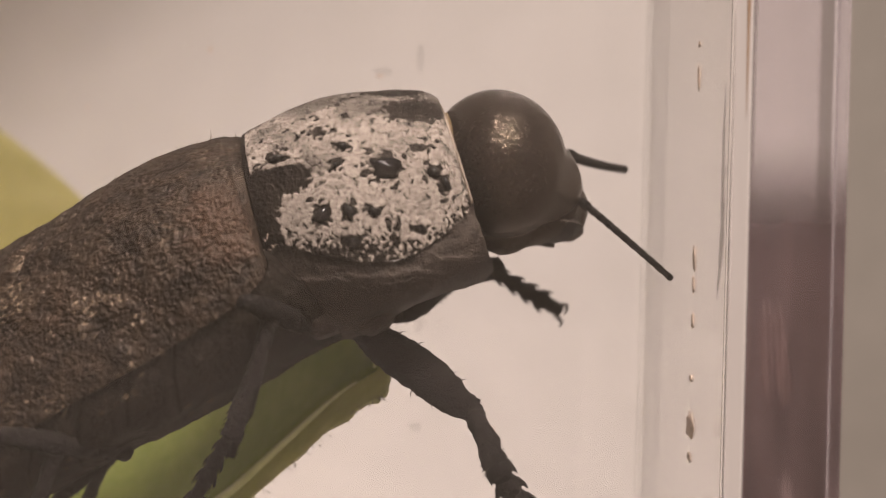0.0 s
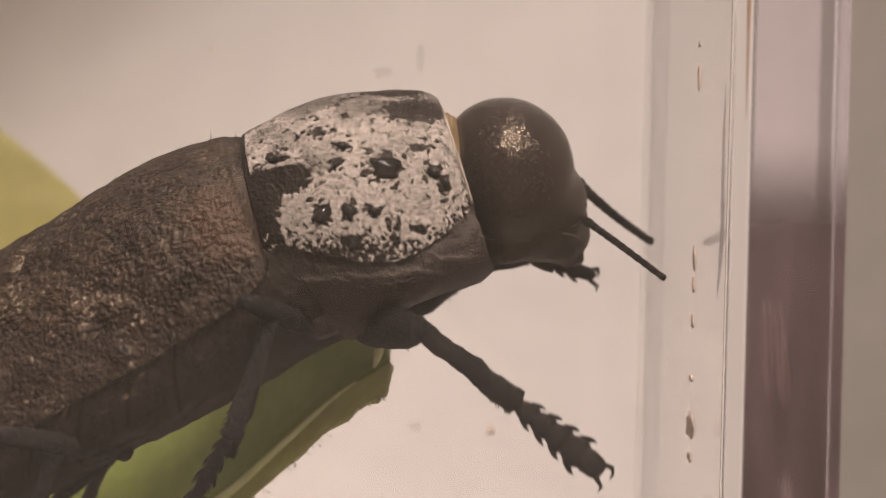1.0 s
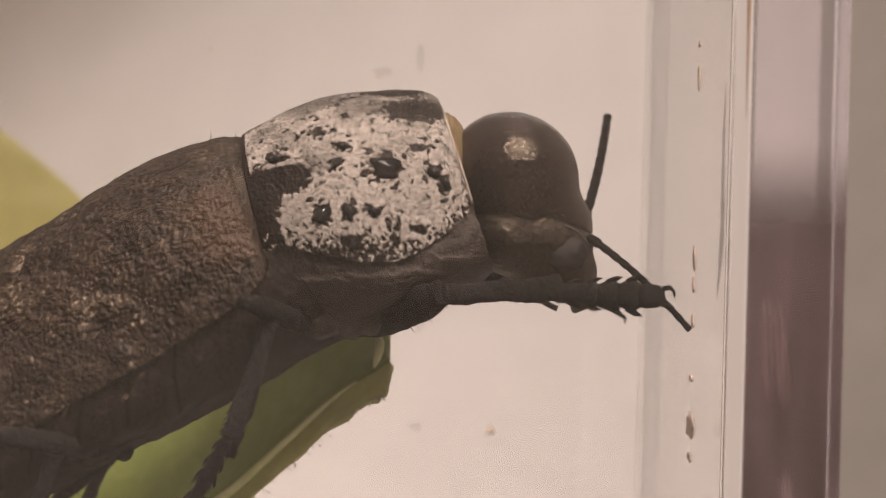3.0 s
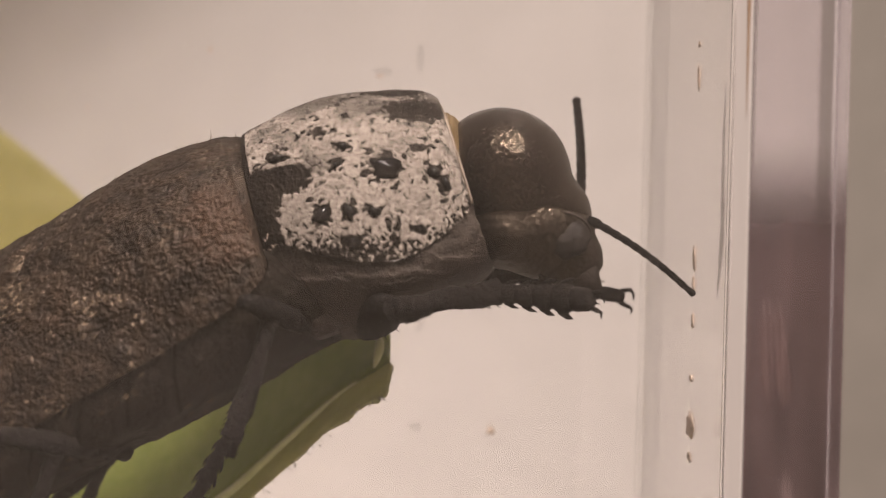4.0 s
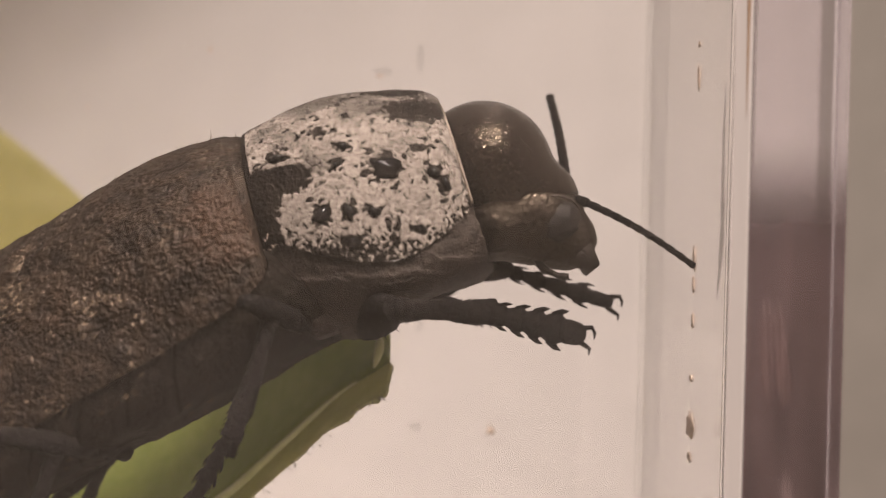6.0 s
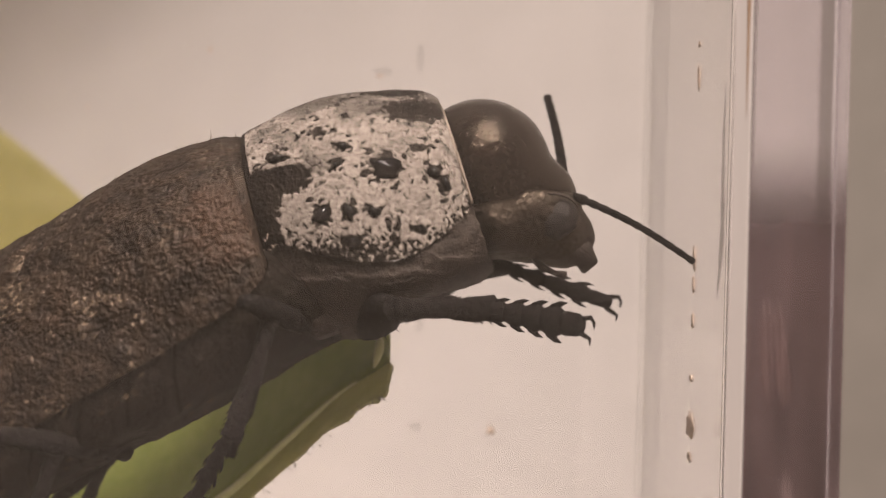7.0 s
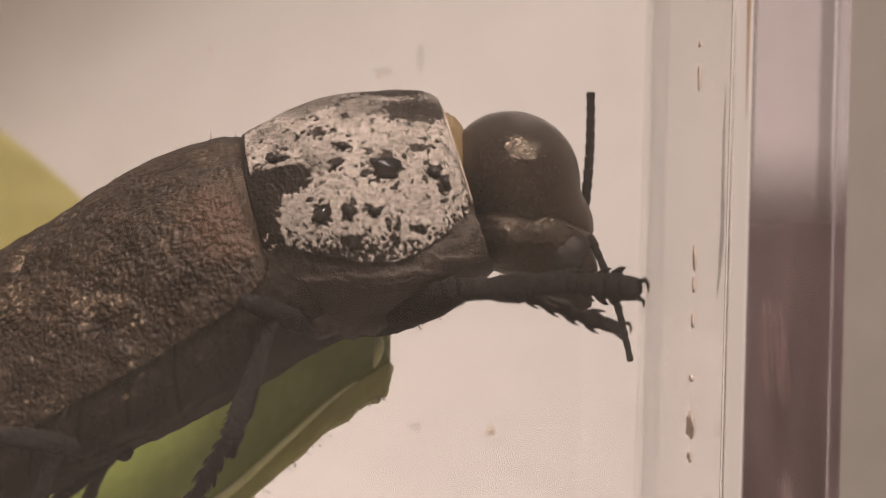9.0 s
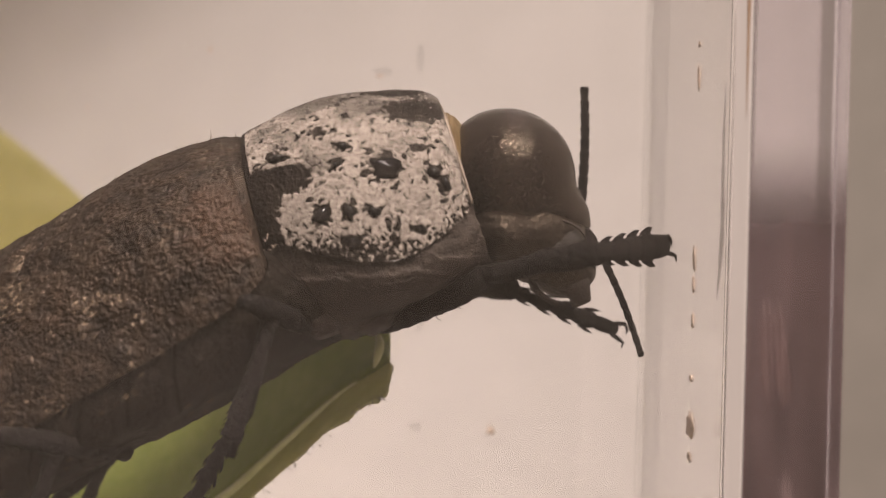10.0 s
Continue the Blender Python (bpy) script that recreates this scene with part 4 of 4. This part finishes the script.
    # seconds, tip of one antenna, tip of the other
    antenna_rows = [
        (0, 6.05, -1.82, 21.14, 5.52, 4.97, 24.42), (0.2, 5.99, -1.84, 21.27, 5.57, 4.89, 24.57), (0.4, 5.95, -1.85, 21.4, 5.61, 4.81, 24.71),
        (0.5, 5.93, -1.86, 21.47, 5.64, 4.76, 24.79), (0.6, 5.88, -2.04, 21.42, 5.88, 4.63, 24.29), (0.7, 5.84, -2.24, 21.36, 6.16, 4.08, 22.96),
        (0.8, 5.8, -2.38, 21.31, 6.21, 3.84, 22.45), (0.9, 5.77, -2.51, 21.24, 6.21, 3.96, 22.34), (1, 5.73, -2.64, 21.19, 6.21, 4.07, 22.22),
        (1.2, 5.66, -2.96, 21.54, 6.35, 3.45, 21.77), (1.5, 6.14, -2.76, 21.84, 5.63, 4.76, 23.25), (1.7, 6.28, -2.81, 21.92, 5.41, 5, 23.77),
        (1.8, 6.26, -2.86, 21.87, 5.38, 5, 23.81), (1.9, 6.27, -2.93, 21.61, 5.36, 5.01, 23.84), (2, 6.29, -2.97, 21.34, 5.01, 4.98, 24.57),
        (2.1, 6.35, -2.85, 20.63, 4.79, 4.23, 25.36), (2.2, 6.3, -2.98, 20.4, 4.76, 3.75, 25.46), (2.3, 6.25, -3.04, 20.16, 4.68, 2.85, 25.55),
        (2.5, 6.34, -2.78, 20.03, 4.7, 2.59, 25.67), (2.7, 6.33, -2.71, 19.91, 4.7, 2.52, 25.7), (3.8, 6.27, -2.85, 19.89, 4.67, 2.72, 25.6),
        (3.9, 6.35, -3.24, 20.62, 4.09, 2.72, 26.03), (4, 6.4, -3.11, 20.8, 3.87, 2.72, 26.19), (4.5, 6.42, -2.98, 20.91, 3.65, 2.85, 26.22),
        (5, 6.48, -2.85, 21.3, 3.3, 3.04, 26.36), (5.5, 6.48, -2.78, 21.47, 3.18, 3.17, 26.37), (6.8, 6.47, -2.71, 21.6, 3.1, 3.37, 26.34),
        (7, 6.46, -2.71, 21.63, 3.09, 3.37, 26.34), (7.7, 6.43, -2.71, 21.61, 3.1, 3.43, 26.31), (7.8, 6.38, -2.91, 21.63, 2.9, 2.91, 26.57),
        (7.9, 6.33, -3.11, 21.66, 2.7, 2.13, 26.79), (8, 6.32, -2.98, 20.97, 3.09, 1.42, 26.69), (8.2, 6.26, -2.78, 20.25, 3.9, 1.49, 26.51),
        (8.3, 6.26, -2.85, 20.18, 3.98, 1.29, 26.45), (8.4, 6.26, -2.91, 20.12, 4.06, 1.09, 26.39), (8.5, 6.26, -2.98, 20.06, 4.13, 0.9, 26.34),
        (8.6, 6.3, -2.98, 20.08, 4.13, 0.9, 26.32), (8.7, 6.33, -2.98, 20.11, 4.12, 0.9, 26.29), (8.8, 6.36, -2.98, 20.14, 4.11, 0.9, 26.27),
        (8.9, 5.24, -2.91, 19.29, 4.11, 0.9, 26.25), (9, 4.79, -2.85, 19.07, 4.1, 0.9, 26.23), (9.2, 4.86, -2.98, 19.21, 4.06, 0.9, 26.21),
        (9.5, 4.96, -2.85, 19.15, 4.01, 1.09, 26.2), (9.6, 5.05, -2.71, 19.32, 3.74, 1.09, 26.36), (9.7, 5.16, -2.85, 19.54, 3.47, 0.9, 26.53),
        (9.8, 5.27, -2.91, 19.75, 3.22, 0.9, 26.73), (9.9, 5.18, -2.78, 19.48, 3.65, 0.9, 26.64), (10, 5.1, -2.58, 19.2, 3.93, 0.9, 26.49),
    ]
    # seconds, knee, ankle, toe
    leg_rows = [
        (0, 0.79, -2.07, 17.8, 1.23, -4.4, 16.89, 2.43, -3.21, 14.6), (0.2, 0.78, -2.07, 17.8, 1.21, -4.4, 16.91, 2.4, -3.21, 14.62),
        (0.4, 0.78, -2.07, 17.8, 1.19, -4.4, 16.93, 2.37, -3.21, 14.64), (0.5, 0.78, -2.07, 17.8, 1.18, -4.4, 16.94, 2.36, -3.16, 14.64),
        (0.6, 0.7, -2.47, 17.93, 1.25, -4.36, 16.84, 2.57, -3.17, 14.62), (0.7, 0.6, -2.8, 18.11, 1.6, -4.37, 16.57, 3.13, -3.28, 14.42),
        (0.8, 0.27, -3.67, 19.02, 2.12, -2.6, 16.8, 3.58, -4.6, 15.37), (0.9, -0.06, -4.07, 19.69, 1.97, -2.95, 17.14, 3.75, -4.6, 15.92),
        (1, -0.54, -4.4, 20.04, 1.91, -3.15, 18.06, 3.75, -4.6, 16.67), (1.2, -1.04, -4.6, 20.12, 1.65, -3.15, 18.63, 3.21, -4.6, 17),
        (1.5, -1.22, -4.6, 20.26, 1.26, -3, 18.94, 3.27, -4.5, 17.55), (1.7, -1.25, -4.6, 20.31, 1.26, -3, 18.97, 3.25, -4.6, 17.7),
        (1.8, -1.26, -4.6, 20.34, 1.26, -3, 18.99, 3.25, -4.6, 17.77), (1.9, -1.27, -4.6, 20.46, 1.26, -3, 19.13, 3.24, -4.6, 17.99),
        (2, -1.29, -4.6, 20.57, 1.26, -2.95, 19.27, 3.23, -4.6, 18.2), (2.1, -1.15, -4.53, 20.64, 1.24, -2.65, 19.64, 3.1, -4.6, 18.73),
        (2.2, -0.95, -4.47, 20.71, 1.39, -2.6, 20.28, 3.68, -4.2, 19.73), (2.3, -0.68, -4.33, 20.8, 1.96, -2.6, 20.79, 4.23, -4.3, 20.63),
        (2.5, -0.33, -4.13, 20.97, 2.54, -2.65, 21.19, 4.9, -4.2, 20.98), (2.7, 0.22, -3.73, 20.96, 3.26, -2.6, 21.08, 5.76, -4, 21.04),
        (3.8, -1.19, -4.6, 20.57, 1.38, -2.65, 20.75, 3.92, -3.9, 20.51), (3.9, -1.19, -4.6, 20.57, 1.39, -2.6, 20.82, 3.8, -4.1, 20.63),
        (4, -1.19, -4.6, 20.57, 1.38, -2.65, 20.89, 3.67, -4.3, 20.74), (4.5, -1.19, -4.6, 20.57, 1.73, -2.95, 20.66, 3.95, -4.6, 20.34),
        (5, -1.19, -4.6, 20.57, 1.24, -2.6, 20.46, 3.7, -4, 20), (5.5, -1.19, -4.6, 20.57, 1.21, -2.6, 20.38, 3.71, -3.9, 19.96),
        (6.8, -1.19, -4.6, 20.57, 1.02, -2.6, 20.38, 2.82, -4.6, 19.78), (7, -1.19, -4.6, 20.57, 1.1, -2.6, 20.46, 3.48, -4.2, 20.1),
        (7.7, -1.19, -4.6, 20.57, 1.21, -2.6, 20.6, 3.42, -4.4, 20.42), (7.8, -1.19, -4.6, 20.57, 1.38, -2.65, 21.09, 3.52, -4.5, 20.98),
        (7.9, -1.19, -4.6, 20.64, 1.24, -2.6, 21.21, 4.1, -3.5, 21.22), (8, 0.44, -3.47, 21.35, 3.09, -2.6, 21.9, 4.49, -4.6, 22.22),
        (8.2, 1.02, -2.67, 21.26, 3.81, -2.6, 21.91, 5.77, -4.6, 22), (8.3, 0.8, -3.07, 21.27, 3.55, -2.6, 21.9, 5.22, -4.6, 21.96),
        (8.4, 0.95, -2.8, 21.26, 3.77, -2.6, 21.94, 6.01, -4.4, 22.04), (8.5, 0.65, -3.27, 21.23, 3.2, -2.3, 22.01, 4.2, -4.95, 22.12),
        (8.6, 0.94, -2.93, 21.05, 3.98, -2.6, 20.98, 6.1, -4.5, 20.67), (8.7, 1.17, -2.47, 21.11, 4.27, -2.6, 20.6, 6.22, -4.6, 20.47),
        (8.8, 0.94, -2.93, 21.05, 3.84, -2.6, 21.29, 5.81, -4.6, 21.25), (8.9, 0.51, -3.47, 20.99, 3.12, -2.6, 21.26, 4.74, -4.6, 20.89),
        (9, 0.37, -3.67, 21, 3.12, -2.6, 21.15, 4.47, -4.6, 21.05), (9.2, 0.08, -3.87, 20.94, 2.68, -2.6, 20.98, 4.4, -4.6, 21.11),
        (9.5, -1.19, -4.6, 20.64, 1.74, -2.75, 20.61, 3.62, -4.6, 20.81), (9.6, -1.19, -4.6, 20.61, 1.74, -2.8, 20.77, 3.7, -4.6, 20.94),
        (9.7, -1.19, -4.6, 20.57, 1.74, -2.85, 20.94, 3.78, -4.6, 21.08), (9.8, -0.19, -4.07, 20.9, 2.04, -2.6, 21.03, 4.54, -4, 21.29),
        (9.9, 0.95, -2.8, 21.33, 3.53, -4.4, 22.01, 5.51, -2.5, 22.16), (10, 1.1, -2.53, 21.33, 3.74, -4.3, 21.92, 5.76, -2.3, 22.09),
    ]
    # seconds, ankle, toe
    far_rows = [
        (0, 1.35, 1.9, 21.41, 3.33, 3.93, 20.25), (0.2, 1.87, 1.9, 21.77, 4.1, 3.93, 21.55), (0.4, 2.19, 1.9, 22.18, 4.35, 4.04, 22.19),
        (0.5, 2.19, 1.9, 22.18, 4.34, 4.09, 22.14), (0.6, 2.19, 1.9, 22.18, 4.32, 4.09, 22.08), (0.7, 2.23, 1.9, 22.1, 4.32, 4.09, 21.88),
        (0.8, 2.27, 1.9, 22.02, 4.33, 4.14, 21.67), (0.9, 2.31, 1.9, 21.94, 4.33, 4.14, 21.46), (1, 2.35, 1.9, 21.86, 4.33, 4.14, 21.26),
        (1.2, 2.41, 1.9, 21.92, 4.41, 4.14, 21.46), (1.5, 2.51, 1.9, 22.02, 4.53, 4.19, 21.76), (1.7, 2.44, 1.9, 22.02, 4.52, 4.14, 21.72),
        (1.8, 2.41, 1.9, 22.02, 4.5, 4.09, 21.69), (1.9, 2.38, 1.9, 22.02, 4.5, 4.09, 21.67), (2, 2.35, 1.9, 22.02, 4.48, 4.04, 21.65),
        (2.1, 2.35, 1.9, 21.92, 4.47, 4.04, 21.42), (2.2, 2.35, 1.9, 21.82, 4.45, 4.04, 21.19), (2.3, 2.35, 1.9, 21.73, 4.43, 3.98, 20.96),
        (2.5, 2.35, 1.9, 21.53, 4.39, 3.93, 20.5), (2.7, 2.19, 1.9, 21.37, 4.6, 3.48, 20.35), (3.8, 1.95, 1.9, 21.21, 5.08, 1.9, 20.6),
        (3.9, 1.91, 1.9, 21.24, 5.07, 1.9, 20.63), (4, 1.87, 1.9, 21.26, 5.05, 1.9, 20.65), (4.5, 1.75, 1.9, 21.24, 5.05, 1.9, 20.54),
        (5, 1.62, 1.9, 21.41, 5, 1.9, 20.41), (5.5, 1.62, 1.9, 21.41, 5, 1.9, 20.41), (6.8, 1.62, 1.9, 21.52, 5, 1.9, 20.38),
        (7, 1.62, 1.9, 21.53, 5, 1.9, 20.38), (7.7, 1.62, 1.9, 21.53, 5, 1.9, 20.38), (7.8, 1.67, 1.9, 21.44, 4.98, 1.9, 20.34),
        (7.9, 1.71, 1.9, 21.34, 4.97, 1.9, 20.31), (8, 1.75, 1.9, 21.24, 4.95, 1.9, 20.28), (8.2, 1.77, 1.9, 21.15, 4.95, 1.9, 20.23),
        (8.3, 1.77, 1.9, 21.11, 4.95, 1.9, 20.2), (8.4, 1.78, 1.9, 21.06, 4.95, 1.9, 20.18), (8.5, 1.78, 1.9, 21.02, 4.95, 1.9, 20.15),
        (8.6, 1.85, 1.9, 20.97, 4.93, 1.9, 20.08), (8.7, 1.91, 1.9, 20.92, 4.91, 1.9, 20.01), (8.8, 1.98, 1.9, 20.86, 4.88, 1.9, 19.94),
        (8.9, 2.04, 1.9, 20.81, 4.91, 2.31, 19.85), (9, 2.11, 1.9, 20.76, 4.91, 2.56, 19.76), (9.2, 2.17, 1.9, 20.7, 4.95, 2.76, 19.79),
        (9.5, 2.27, 1.9, 20.6, 5.01, 3.02, 19.84), (9.6, 2.18, 1.9, 20.65, 4.98, 2.76, 19.82), (9.7, 2.09, 1.9, 20.7, 4.94, 2.51, 19.8),
        (9.8, 2.01, 1.9, 20.76, 4.89, 2.1, 19.79), (9.9, 1.92, 1.9, 20.81, 4.86, 1.9, 19.76), (10, 1.83, 1.9, 20.86, 4.86, 1.9, 19.73),
    ]
    heads = {t: pose((x - BASE[0]) * MM, -BASE[1] * MM, (z - BASE[2]) * MM, 0, pitch, turn) @ pose(0, 0, 0, roll, 0, 0) for t, x, z, pitch, roll, turn in head_rows}
    walk(head, list(heads.items()))

    def antenna_pose(t, root, tip):
        m = heads[t]
        local = m.inverted() @ ((Vector(tip) - Vector(BASE)) * MM)
        x = (local - root * MM).normalized()
        y = Vector((0, 1, 0)) - x * x.y
        y.normalize()
        return Matrix.Translation(root * MM) @ Matrix((x, y, x.cross(y))).transposed().to_4x4()

    walk(near_antenna, [(r[0], antenna_pose(r[0], NEAR_ROOT, r[1:4])) for r in antenna_rows])
    walk(far_antenna, [(r[0], antenna_pose(r[0], FAR_ROOT, r[4:7])) for r in antenna_rows])
    walk(near_femur, [(r[0], along(HIP, r[1:4])) for r in leg_rows])
    walk(near_tibia, [(r[0], along(r[1:4], r[4:7])) for r in leg_rows])
    walk(near_tarsus, [(r[0], along(r[4:7], r[7:10])) for r in leg_rows])
    knees = {r[0]: (Vector(r[1:4]) + Vector(FAR_HIP)) / 2 + Vector((0, 2.9, 0.25)) for r in far_rows}
    walk(far_femur, [(r[0], along(FAR_HIP, knees[r[0]])) for r in far_rows])
    walk(far_tibia, [(r[0], along(knees[r[0]], r[1:4])) for r in far_rows])
    walk(far_tarsus, [(r[0], along(r[1:4], r[4:7])) for r in far_rows])


motions()
